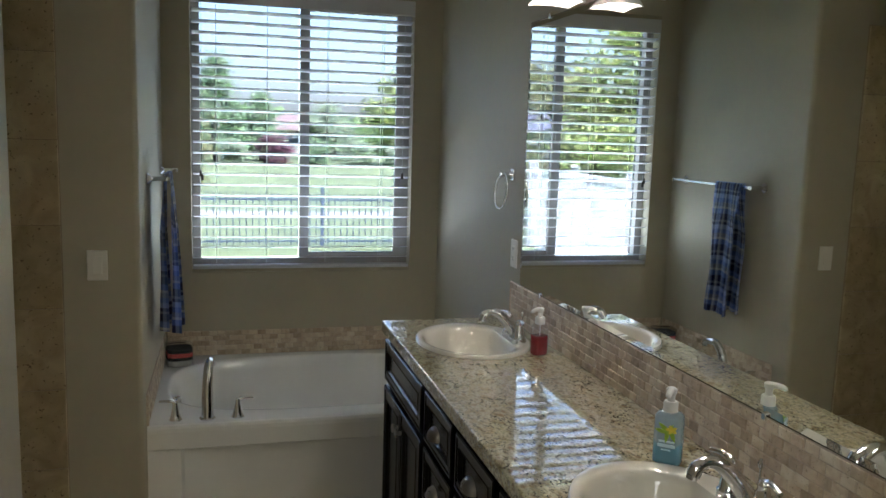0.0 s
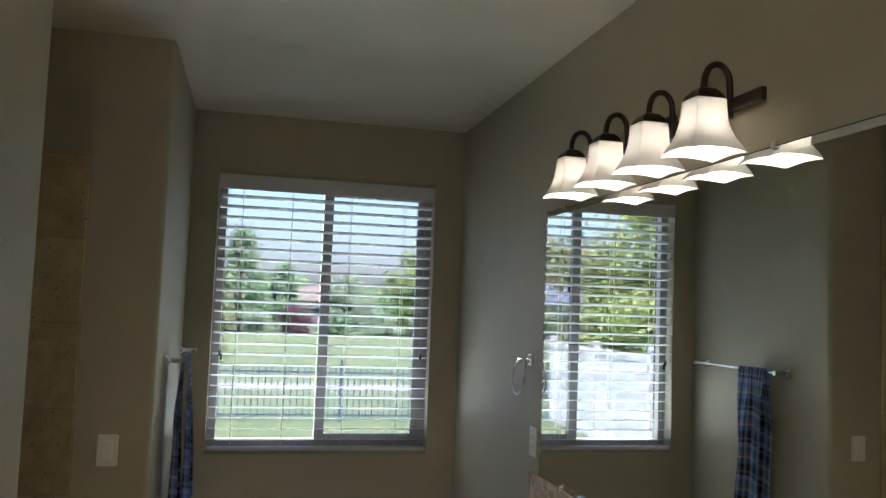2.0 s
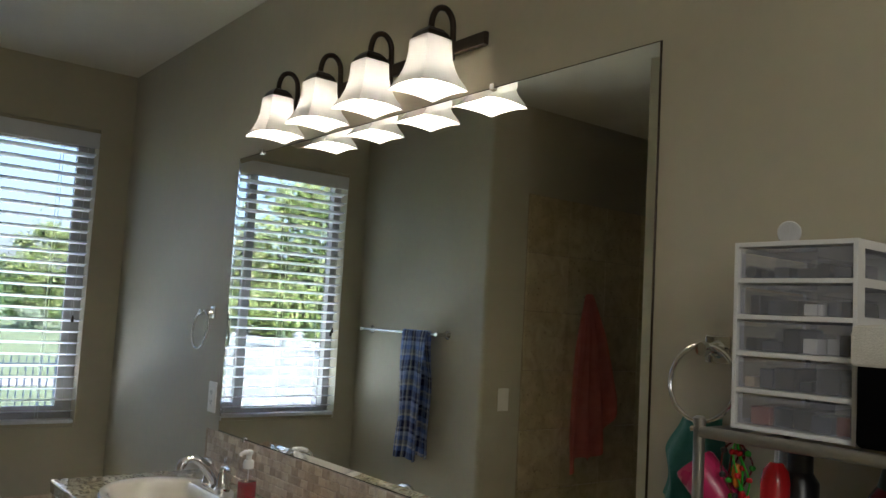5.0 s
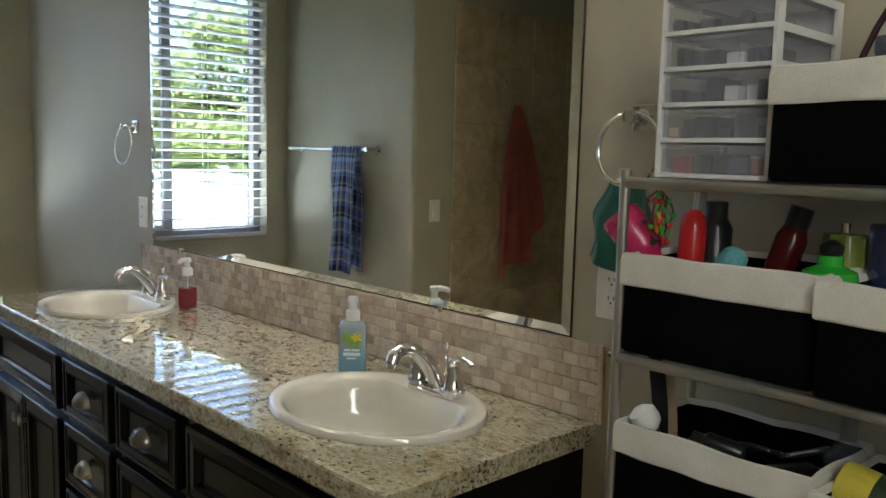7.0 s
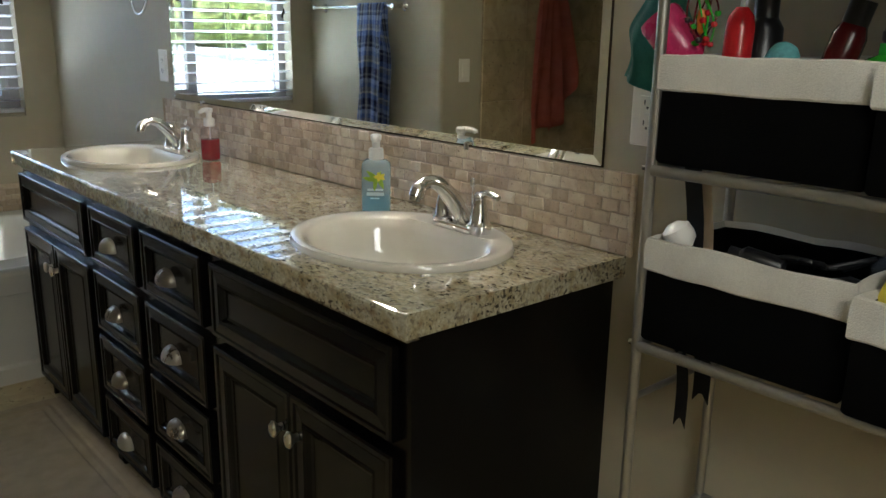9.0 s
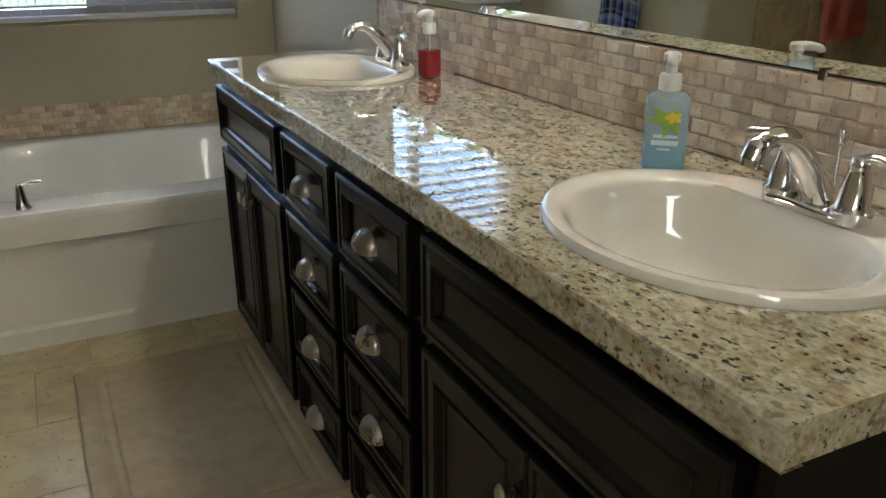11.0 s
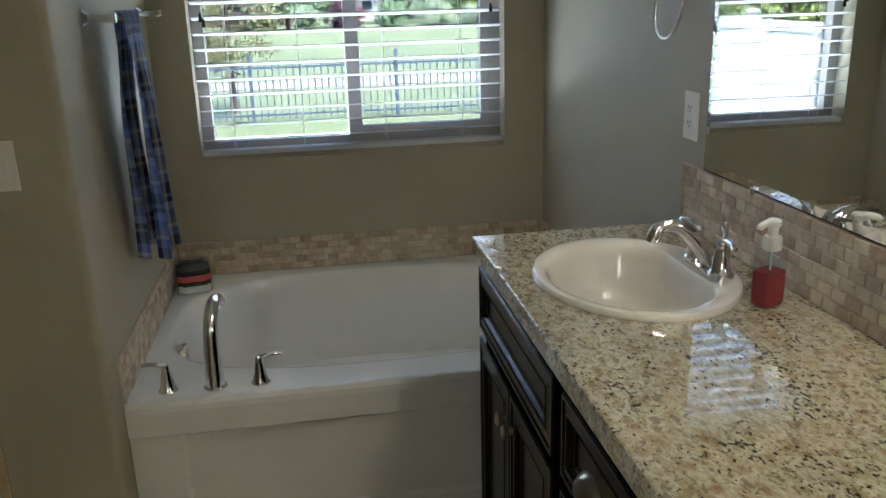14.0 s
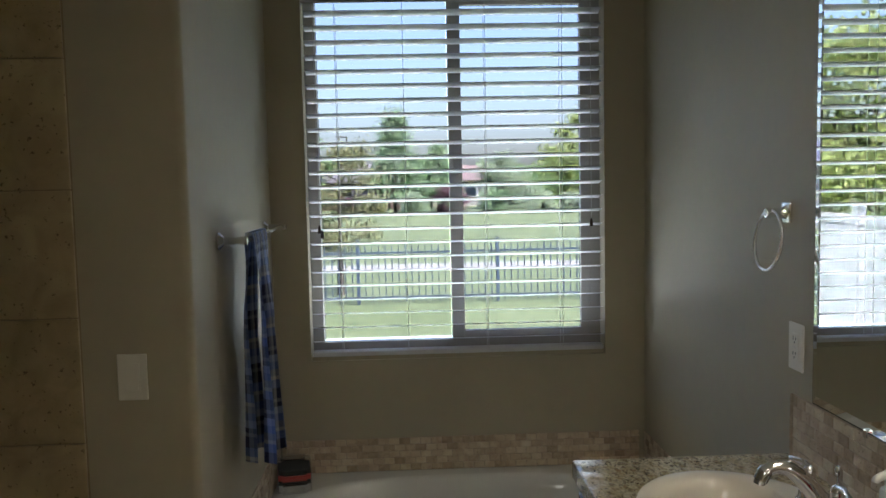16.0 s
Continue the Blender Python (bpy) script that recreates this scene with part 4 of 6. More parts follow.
def wall_plate(name, label, category, m, outlet):
    p = thing(name, label, category)
    p.matrix_basis = m
    part("plate", box(bmesh.new(), -0.038, 0.038, -0.006, -0.0005, -0.06, 0.06, 0.003), SWITCH_WHITE, p)
    if outlet:
        part("receptacle_body", box(bmesh.new(), -0.017, 0.017, -0.0085, -0.005, -0.034, 0.034, 0.001), SWITCH_WHITE, p)
        # slots and ground holes are solid black pieces painted as their inner shade
        for s in (-1, 1):
            for x, h in ((-0.0065, 0.0045), (0.0065, 0.0037)):
                part("slot", boxes((x - 0.0011, x + 0.0011, -0.009, -0.008, s * 0.019 - h + 0.003, s * 0.019 + h + 0.003)), GAP_BLACK, p)
            part("ground_hole", rod(bmesh.new(), (0, -0.0088, s * 0.019 - 0.007), (0, -0.008, s * 0.019 - 0.007), 0.0024, segments=10), GAP_BLACK, p)
        part("reset_button", boxes((-0.006, 0.006, -0.0098, -0.008, -0.0025, 0.0025)), WHITE_TRIM, p)
    else:
        part("rocker_frame", boxes((-0.019, 0.019, -0.0075, -0.005, -0.036, 0.036), bevel=0.0008), SWITCH_WHITE, p)
        bm = bmesh.new()
        v = [bm.verts.new(q) for q in ((-0.0155, -0.0075, -0.032), (0.0155, -0.0075, -0.032), (0.0155, -0.0075, 0.032), (-0.0155, -0.0075, 0.032), (-0.0155, -0.012, -0.032), (0.0155, -0.012, -0.032), (0.0155, -0.0078, 0.032), (-0.0155, -0.0078, 0.032))]
        for fc in ((4, 5, 6, 7), (0, 1, 5, 4), (1, 2, 6, 5), (2, 3, 7, 6), (3, 0, 4, 7)):
            bm.faces.new([v[i] for i in fc])
        part("rocker", bm, SWITCH_WHITE, p)
    for s in (-1, 1):
        part("screw", rod(bmesh.new(), (0, -0.0068, s * 0.048), (0, -0.0055, s * 0.048), 0.0028, segments=10), SWITCH_WHITE, p)
    return p


wall_plate("light_switch", "ivory rocker light switch on the taupe wall end", "light switch", pose(-0.518, SWITCH_Y, 1.146), False)
wall_plate("wall_outlet", "white double outlet beside the far end of the mirror", "outlet", pose(EAST, 3.226, 1.197, 0, 0, 90 + 180), True)
wall_plate("wall_outlet", "white double outlet under the hand towel", "outlet", pose(EAST, 1.007, 1.190, 0, 0, 90 + 180), True)


def hand_towel():
    def point(u, v):
        a = (v - 0.5)
        z = 1.415 - 0.012 * math.cos(a * 3) - u * 0.165 - 0.012 * math.sin(v * 5) * u
        y = 0.958 + a * (0.085 + 0.045 * min(1, u * 2.2)) + 0.006 * math.sin(u * 9 + v * 4) + 0.01 * u
        x = EAST - 0.05 + 0.012 * math.sin(v * 13 + 1.1) * (0.4 + u) - 0.015 * u
        return (x, y, z), (v, u)
    bm = grid_sheet(bmesh.new(), 26, 22, point)
    bmesh.ops.solidify(bm, geom=bm.faces[:], thickness=0.012)
    tagged(part("hand_towel", bm, woven("teal green terry", (0.04, 0.17, 0.14), (0.085, 0.28, 0.235)), None, "", True), "dark teal green hand towel on a chrome ring", "towel")


hand_towel()


def red_towel():
    hook = thing("robe_hook", "chrome hook on the tiled shower wall", "hook", (0, 0, 0))
    hx, hy, hz = -1.11, SWITCH_Y - 0.012, 1.73
    bm = tube(bmesh.new(), smooth_path([(hx, hy, hz), (hx, hy - 0.03, hz - 0.005), (hx, hy - 0.045, hz + 0.015)], 4), 0.006, 10)
    part("peg", bm, CHROME, hook, smooth=True)

    def point(u, v):
        a = v - 0.5
        w = 0.045 + 0.34 * min(1, u * 1.15) ** 0.8
        z = hz + 0.02 - u * (0.98 - 0.30 * max(0, -a * 2) + 0.05 * math.sin(v * 7)) - 0.03 * a * a
        y = hy - 0.045 - 0.03 * math.sin(v * 19 + u * 2) * min(1, u * 3) - 0.012 * math.sin(v * 41)
        return (hx - 0.06 * u - a * -w, y, z), (v, u)
    bm = grid_sheet(bmesh.new(), 40, 40, point)
    bmesh.ops.solidify(bm, geom=bm.faces[:], thickness=0.008)
    tagged(part("bath_towel", bm, woven("coral red terry", (0.60, 0.14, 0.10), (0.74, 0.23, 0.17)), None, "", True), "coral red bath towel hanging from a hook in the shower", "towel")


red_towel()


# ---- loose things on counter and tub ----
def pump_bottle(name, label, at, turn, liquid, wide, deep, high, fill, bottle, design=False):
    b = thing(name, label, "soap dispenser", at, turn, group="pair of hand soaps")

    def rr(k, w, d):
        pts = []
        for i in range(40):
            a = 2 * math.pi * i / 40
            c, s = math.cos(a), math.sin(a)
            pts.append((w * math.copysign(abs(c) ** 0.5, c) * k, d * math.copysign(abs(s) ** 0.5, s) * k))
        return pts

    def skin(profile, w, d):
        bm = bmesh.new()
        rings = [[bm.verts.new((x, y, z)) for x, y in rr(k, w, d)] for k, z in profile]
        for p, q in zip(rings, rings[1:]):
            for i in range(40):
                bm.faces.new((p[i], p[(i + 1) % 40], q[(i + 1) % 40], q[i]))
        bm.faces.new(rings[0])
        bm.faces.new(rings[-1])
        return bm
    w, d = wide / 2, deep / 2
    part("bottle", skin([(0.9, 0.0), (0.98, 0.003), (1.0, 0.01), (1.0, high * 0.86), (0.96, high * 0.93), (0.75, high * 0.985), (0.5, high)], w, d), bottle, b, smooth=True)
    part("liquid", skin([(0.86, 0.003), (0.94, 0.008), (0.955, 0.014), (0.955, high * fill)], w, d), liquid, b, smooth=True)
    pump = part("collar", lathe(bmesh.new(), [(0.0145, high - 0.002), (0.018, high), (0.018, high + 0.022), (0.0155, high + 0.026), (0.0, high + 0.026)], 24), PUMP, b, "white pump collar", True)
    bm = lathe(bmesh.new(), [(0.0095, high + 0.026), (0.0095, high + 0.042), (0.013, high + 0.046), (0.0135, high + 0.056), (0.010, high + 0.0595), (0.0, high + 0.06)], 20)
    tube(bm, smooth_path([(0, 0, high + 0.0525), (-0.02, 0, high + 0.0535), (-0.036, 0, high + 0.0495), (-0.039, 0, high + 0.044)], 4), [0.0085 - 0.0002 * i for i in range(13)], 10)
    part("pump_head", bm, PUMP, pump, "white pump head", True)
    part("dip_tube", rod(bmesh.new(), (0, 0, 0.01), (0.002, 0, high), 0.002, segments=8), PUMP, b)
    return b


PUMP = plain("white pump plastic", (0.80, 0.79, 0.76), 0.3, vary=0.02)
CLEAR = clear_plastic("clear bottle plastic", (0.75, 0.78, 0.82), 0.07)
PALE_BLUE = clear_plastic("milky pale blue bottle", (0.60, 0.80, 0.92), 0.36)
RED_SOAP = plain("red liquid soap", (0.30, 0.004, 0.012), 0.12, vary=0.05)
BLUE_SOAP = plain("aqua liquid soap", (0.01, 0.36, 0.52), 0.12, vary=0.08)
pump_bottle("soap_dispenser", "clear foaming soap dispenser half full of red soap", (1.072, 2.667, CZ + 0.0005), 20, RED_SOAP, 0.056, 0.05, 0.115, 0.62, CLEAR)
blue = pump_bottle("soap_dispenser", "aqua blue hand soap bottle with a yellow floral label", (1.022, 1.672, CZ + 0.0005), 48, BLUE_SOAP, 0.046, 0.070, 0.130, 0.30, PALE_BLUE)


def soap_label(b):
    """Yellow-green leaves and flower, and grey bars for small print, on the bottle's face."""
    leaf = plain("label leaf green", (0.26, 0.42, 0.03), 0.4, vary=0.25, scale=90)
    flower = plain("label flower yellow", (0.72, 0.62, 0.05), 0.4, vary=0.2, scale=90)
    ink = plain("label pale print", (0.62, 0.74, 0.80), 0.5)
    x = -0.0242

    def blade(cy, cz, ang, ln, wd, k):
        bm = bmesh.new()
        pts = [(-1, 0), (-0.5, 0.7), (0, 1), (0.5, 0.7), (1, 0), (0.5, -0.7), (0, -1), (-0.5, -0.7)]
        c, s = math.cos(ang), math.sin(ang)
        f = [bm.verts.new((x - 0.0002 * k, 1.5 * cy + 1.5 * (c * u * ln - s * v * wd), cz + 1.4 * (s * u * ln + c * v * wd))) for u, v in pts]
        g = [bm.verts.new((x + 0.001, q.co.y, q.co.z)) for q in f]
        bm.faces.new(f)
        for i in range(8):
            bm.faces.new((f[i], f[(i + 1) % 8], g[(i + 1) % 8], g[i]))
        return bm
    for k, (cy, cz, ang, ln, wd) in enumerate(((0.004, 0.092, 0.7, 0.014, 0.004), (-0.004, 0.088, 2.0, 0.013, 0.004), (0.008, 0.084, 0.2, 0.013, 0.004), (-0.008, 0.079, 1.2, 0.015, 0.004), (0.0, 0.074, 1.7, 0.014, 0.0035))):
        part("label_leaf", blade(cy, cz, ang, ln, wd, k), leaf, b)
    for k in range(5):
        a = k * 1.257
        part("label_petal", blade(-0.007 + 0.005 * math.cos(a), 0.090 + 0.005 * math.sin(a), a, 0.005, 0.003, 6 + k * 0.2), flower, b)
    for k, (y0, y1, z0, z1) in enumerate(((-0.019, 0.019, 0.056, 0.061), (-0.021, 0.021, 0.044, 0.052), (-0.010, 0.012, 0.036, 0.039))):
        part("label_print", boxes((x - 0.0004, x + 0.001, y0, y1, z0, z1)), ink, b)


soap_label(blue)


def sponge_box():
    s = thing("sponge_box", "clear square tub of black and coral bath sponges", "container", (-0.278, 4.395, TZ + 0.002), 10)

    def rounded(w, z0, z1, bev):
        bm = box(bmesh.new(), -w, w, -w, w, z0, z1)
        bmesh.ops.bevel(bm, geom=[e for e in bm.edges if abs(e.verts[0].co.z - e.verts[1].co.z) > 0.005], offset=bev, segments=4, affect="EDGES")
        return bm
    blk, red, wht = plain("black foam", (0.012, 0.012, 0.013), 0.9), woven("coral foam", (0.62, 0.06, 0.06), (0.75, 0.12, 0.10), 300), plain("white pebbles", (0.6, 0.6, 0.55), 0.5, vary=0.3, scale=70)
    part("sponge_layer", rounded(0.060, 0.004, 0.030, 0.016), wht, s, "pale bottom layer")
    part("sponge_layer", rounded(0.062, 0.031, 0.048, 0.016), blk, s, "black sponge layer")
    part("sponge_layer", rounded(0.0625, 0.049, 0.070, 0.016), red, s, "coral sponge layer")
    part("sponge_layer", rounded(0.062, 0.071, 0.092, 0.016), blk, s, "black sponge layer")
    part("tub", rounded(0.066, 0.0, 0.112, 0.018), CLEAR, s, "clear plastic tub")
    part("wire", tube(bmesh.new(), smooth_path([(-0.05, 0.02, 0.112), (-0.02, -0.03, 0.125), (0.03, -0.02, 0.122), (0.045, 0.03, 0.115)], 6), 0.0025, 8), BRONZE, s, "dark looped cord on top", True)


sponge_box()


def bath_mat():
    """Low pile mat with a raised border: two sunk channels round a flat field."""
    x0, x1, y0, y1 = 0.07, 0.66, 2.265, 3.195
    n, k = 60, 40

    def point(u, v):
        x, y = x0 + (x1 - x0) * v, y0 + (y1 - y0) * u
        d = min(x - x0, x1 - x, y - y0, y1 - y)
        z = 0.016 * min(1, d / 0.008)
        for c in (0.055, 0.085):
            z -= 0.009 * max(0, 1 - abs(d - c) / 0.011)
        z += 0.0015 * noise.noise((x * 9, y * 9, 0)) + 0.002 * noise.noise((x * 30, y * 30, 3))
        return (x + 0.004 * noise.noise((y * 5, 0, 1)), y + 0.004 * noise.noise((x * 5, 2, 1)), FLOOR + max(0.0005, z)), (x, y)
    bm = grid_sheet(bmesh.new(), n * 2, k * 2, point)
    m = woven("tan bath mat pile", (0.40, 0.325, 0.215), (0.55, 0.46, 0.325), 900)
    tagged(part("bath_mat", bm, m, None, "", True), "tan plush bath mat with sunk border lines", "bath mat")


bath_mat()


# ---- storage rack and what stands on it ----
RX0, RX1, RY0, RY1 = 0.885, 1.125, 0.170, 0.803
SHELVES = (1.415, 1.139, 0.861, 0.50)
CANVAS = woven("white canvas cuff", (0.56, 0.53, 0.47), (0.70, 0.67, 0.60), 500)
BLACK_CLOTH = woven("black canvas", (0.0015, 0.0015, 0.0015), (0.0035, 0.0034, 0.0033), 600, 0.95, 0.0, 0.05)


def rack():
    r = thing("storage_rack", "satin grey steel tube storage rack by the vanity", "shelf rack", (0, 0, 0))
    for x in (RX0, RX1):
        for y in (RY0, RY1):
            bm = rod(bmesh.new(), (x, y, FLOOR), (x, y, 1.43), 0.0085)
            part("post", bm, STEEL_TUBE, r, smooth=True)
            part("post_cap", lathe(bmesh.new(), [(0.0088, -0.004), (0.0095, 0.0), (0.0095, 0.006), (0.005, 0.009), (0, 0.0095)], 14, Matrix.Translation((x, y, 1.428))), STEEL_TUBE, r, smooth=True)
    for z in SHELVES:
        s = part("shelf_frame", rod(bmesh.new(), (RX0 - 0.004, RY0, z), (RX0 - 0.004, RY1 - 0.006, z), 0.0085), STEEL_TUBE, r, smooth=True)
        part("back_rail", rod(bmesh.new(), (RX1, RY0, z), (RX1, RY1, z), 0.0065), STEEL_TUBE, s, smooth=True)
        for y in (RY0, RY1 - 0.002):
            part("side_rail", rod(bmesh.new(), (RX0, y, z), (RX1, y, z), 0.006), STEEL_TUBE, s, smooth=True)
        for k in range(9):
            y = RY0 + 0.05 + k * 0.065
            part("wire", rod(bmesh.new(), (RX0, y, z - 0.001), (RX1, y, z - 0.001), 0.002, segments=8), STEEL_TUBE, s, smooth=True)
        part("bolt", rod(bmesh.new(), (RX0 - 0.001, RY1 + 0.006, z + 0.002), (RX0 - 0.001, RY1 + 0.013, z + 0.002), 0.0045, segments=10), CHROME, r)
    part("side_brace", rod(bmesh.new(), (RX0, RY1, 0.769), (RX1, RY1, 0.769), 0.0055), STEEL_TUBE, r, smooth=True)


rack()


def fabric_bin(y0, y1, x0, x1, z0, z1, label, seed, cuff=0.052):
    b = thing("storage_bin", label, "storage bin", (0, 0, 0), group="fabric bins on the rack")
    rng = random.Random(seed)

    def wall_ring(bm, inset, z, amp):
        pts = []
        for (ax, ay), (bx, by) in (((x0, y0), (x0, y1)), ((x0, y1), (x1, y1)), ((x1, y1), (x1, y0)), ((x1, y0), (x0, y0))):
            for k in range(12):
                t = k / 12
                x, y = ax + (bx - ax) * t, ay + (by - ay) * t
                cx, cy = (x0 + x1) / 2, (y0 + y1) / 2
                sx = 1 if x < cx else -1
                sy = 1 if y < cy else -1
                w = amp * noise.noise((x * 14 + seed, y * 14, z * 9))
                pts.append(bm.verts.new((x + sx * inset + w, y + sy * inset + w * 0.5, z + w * 1.2)))
        return pts

    def skin(levels):
        bm = bmesh.new()
        rings = [wall_ring(bm, i, z, a) for i, z, a in levels]
        for p, q in zip(rings, rings[1:]):
            for k in range(48):
                bm.faces.new((p[k], p[(k + 1) % 48], q[(k + 1) % 48], q[k]))
        return bm, rings
    bm, rings = skin([(0.006, z0, 0), (0.002, z0 + 0.006, 0.001), (0.0025, z0 + 0.05, 0.003), (0.003, z1 - cuff * 0.6, 0.003)])
    bm.faces.new(rings[0])
    part("body", bm, BLACK_CLOTH, b, smooth=True)
    bm, rings = skin([(-0.0005, z1 - cuff, 0.003), (-0.003, z1 - cuff + 0.003, 0.003), (-0.003, z1 - 0.012, 0.004), (-0.001, z1 - 0.002, 0.004), (0.003, z1, 0.004), (0.007, z1 - 0.006, 0.003), (0.008, z1 - 0.014, 0.003)])
    part("cuff", bm, CANVAS, b, "white folded canvas cuff", True)
    bm, rings = skin([(0.0085, z1 - 0.010, 0.003), (0.010, z1 - cuff, 0.003), (0.012, z0 + 0.012, 0.002)])
    bm.faces.new(rings[-1])
    part("lining", bm, BLACK_CLOTH, b, "black cloth lining", True)
    return b


fabric_bin(0.496, 0.796, 0.880, 1.10, 1.150, 1.307, "black canvas bin with white cuff full of bottles", 1)
fabric_bin(0.186, 0.492, 0.864, 1.09, 1.150, 1.303, "black canvas bin with white cuff beside a full one", 2)
fabric_bin(0.486, 0.797, 0.880, 1.10, 0.872, 1.036, "black canvas bin with white cuff full of hair tools", 3)
fabric_bin(0.172, 0.478, 0.855, 1.09, 0.872, 1.026, "black canvas bin with white cuff holding a yellow can", 4)
fabric_bin(0.190, 0.578, 0.880, 1.10, 1.426, 1.581, "black canvas bin with white cuff on the top shelf", 5)


def drawer_tower():
    """Five clear drawers in a white plastic frame; small things show through."""
    y0, y1, x0, x1, z0, z1 = 0.585, 0.763, 0.902, 1.12, 1.4250, 1.693
    t = thing("drawer_tower", "white plastic tower of five clear drawers of cosmetics", "drawer unit", (0, 0, 0))
    n, h = 5, (z1 - z0) / 5
    frame_white = plain("cloudy white plastic", (0.72, 0.71, 0.70), 0.3, vary=0.03)
    for y in (y0, y1 - 0.006):
        sheet = boxes((x0, x0 + 0.02, y, y + 0.006, z0, z1), (x1 - 0.02, x1, y, y + 0.006, z0, z1))
        for k in range(n + 1):
            z = z0 + k * (z1 - z0 - 0.012) / n
            box(sheet, x0 + 0.02, x1 - 0.02, y, y + 0.006, z, z + 0.012)
        part("side_frame", sheet, frame_white, t)
    part("back_panel", boxes((x1 - 0.004, x1, y0 + 0.006, y1 - 0.006, z0, z1)), frame_white, t)
    for k in range(n + 1):
        z = z0 + k * (z1 - z0 - 0.007) / n
        part("shelf_plate", boxes((x0, x1 - 0.004, y0 + 0.006, y1 - 0.006, z, z + 0.007), bevel=0.001), frame_white, t)
    drawer_clear = clear_plastic("clear drawer plastic", (0.78, 0.78, 0.82), 0.12)
    fills = [plain("cosmetics " + nm, c, 0.35, vary=0.15) for nm, c in (("black", (0.02, 0.02, 0.022)), ("slate", (0.07, 0.075, 0.10)), ("beige", (0.62, 0.50, 0.34)), ("pale", (0.72, 0.72, 0.70)), ("tan", (0.52, 0.36, 0.20)), ("brick", (0.36, 0.11, 0.08)), ("gold", (0.55, 0.38, 0.08)))]
    rng = random.Random(11)
    for k in range(n):
        za, zb = z0 + k * (z1 - z0 - 0.007) / n + 0.008, z0 + (k + 1) * (z1 - z0 - 0.007) / n - 0.001
        d = part("drawer_front", boxes((x0 + 0.003, x0 + 0.0055, y0 + 0.008, y1 - 0.008, za, zb - 0.002)), drawer_clear, t, "clear plastic drawer front")
        for ya in (y0 + 0.008, y1 - 0.010):
            part("drawer_side", boxes((x0 + 0.006, x1 - 0.02, ya, ya + 0.002, za, zb - 0.008)), drawer_clear, d)
        box_y = (y0 + y1) / 2
        part("drawer_lip", box(bmesh.new(), x0 - 0.004, x0 + 0.004, box_y - 0.035, box_y + 0.035, zb - 0.009, zb - 0.003, 0.002), drawer_clear, d)
        for yy in (y0 + 0.058, y0 + 0.118):
            part("divider", boxes((x0 + 0.012, x1 - 0.03, yy, yy + 0.0015, za, zb - 0.014)), drawer_clear, d)
        yy = y0 + 0.014
        while yy < y1 - 0.022:
            w = rng.uniform(0.012, 0.032)
            hh = rng.uniform(0.3, 0.78) * (zb - za)
            mt = fills[rng.choice((0, 0, 0, 1, 1, 2, 3, 4, 5, 6)) if k == 4 else rng.choice((0, 0, 1, 3, 0, 2, 1, 5 if k == 0 else 0, 2 if k == 1 else 3))]
            if k == 4 and rng.random() < 0.7:
                bm = rod(bmesh.new(), (x0 + 0.012, yy + w / 2, za + w * 0.5), (x0 + 0.06, yy + w / 2, za + w * 0.5), w * 0.48, segments=14)
            else:
                bm = box(bmesh.new(), x0 + rng.uniform(0.010, 0.03), x0 + rng.uniform(0.06, 0.12), yy, min(yy + w, y1 - 0.014), za, za + hh, 0.002)
            part("cosmetic", bm, mt, d)
            yy += w + rng.uniform(0.001, 0.008)


drawer_tower()


def small_bottle(name, label, category, at, tilt, profile, mats, group=""):
    """A turned bottle in stacked pieces: mats is a list of (part name, material, profile)."""
    b = thing(name, label, category, at, group=group)
    b.matrix_basis = pose(*at, *tilt)
    for nm, mt, pr in mats:
        part(nm, lathe(bmesh.new(), pr, 24), mt, b, smooth=True)
    return b


PINK = plain("hot pink plastic", (0.52, 0.03, 0.13), 0.28, vary=0.05)
RED_PL = plain("red lacquer plastic", (0.50, 0.015, 0.02), 0.22, vary=0.05)
DARK_RED = plain("dark red plastic", (0.10, 0.006, 0.008), 0.2, vary=0.05)
TEAL = plain("speckled teal foam", (0.12, 0.34, 0.36), 0.7, vary=0.35, scale=160)
GREEN_PL = plain("leaf green plastic", (0.05, 0.38, 0.03), 0.25, vary=0.08)
BLACK_PL = plain("black plastic", (0.012, 0.012, 0.013), 0.3, vary=0.1)
OLIVE_GL = clear_plastic("olive perfume glass", (0.30, 0.36, 0.05), 0.6)
NAVY_GL = clear_plastic("navy bottle plastic", (0.03, 0.035, 0.10), 0.7)
ORANGE = plain("orange plastic", (0.75, 0.22, 0.02), 0.4, vary=0.08)
YELLOW = plain("yellow printed can", (0.62, 0.52, 0.06), 0.4, vary=0.22, scale=60)
DARK_GREEN = plain("dark leaf print", (0.03, 0.05, 0.02), 0.5)
TAN = plain("tan wood", (0.55, 0.42, 0.26), 0.5, vary=0.15)
SATIN_BLACK = plain("black satin ribbon", (0.01, 0.01, 0.011), 0.35)

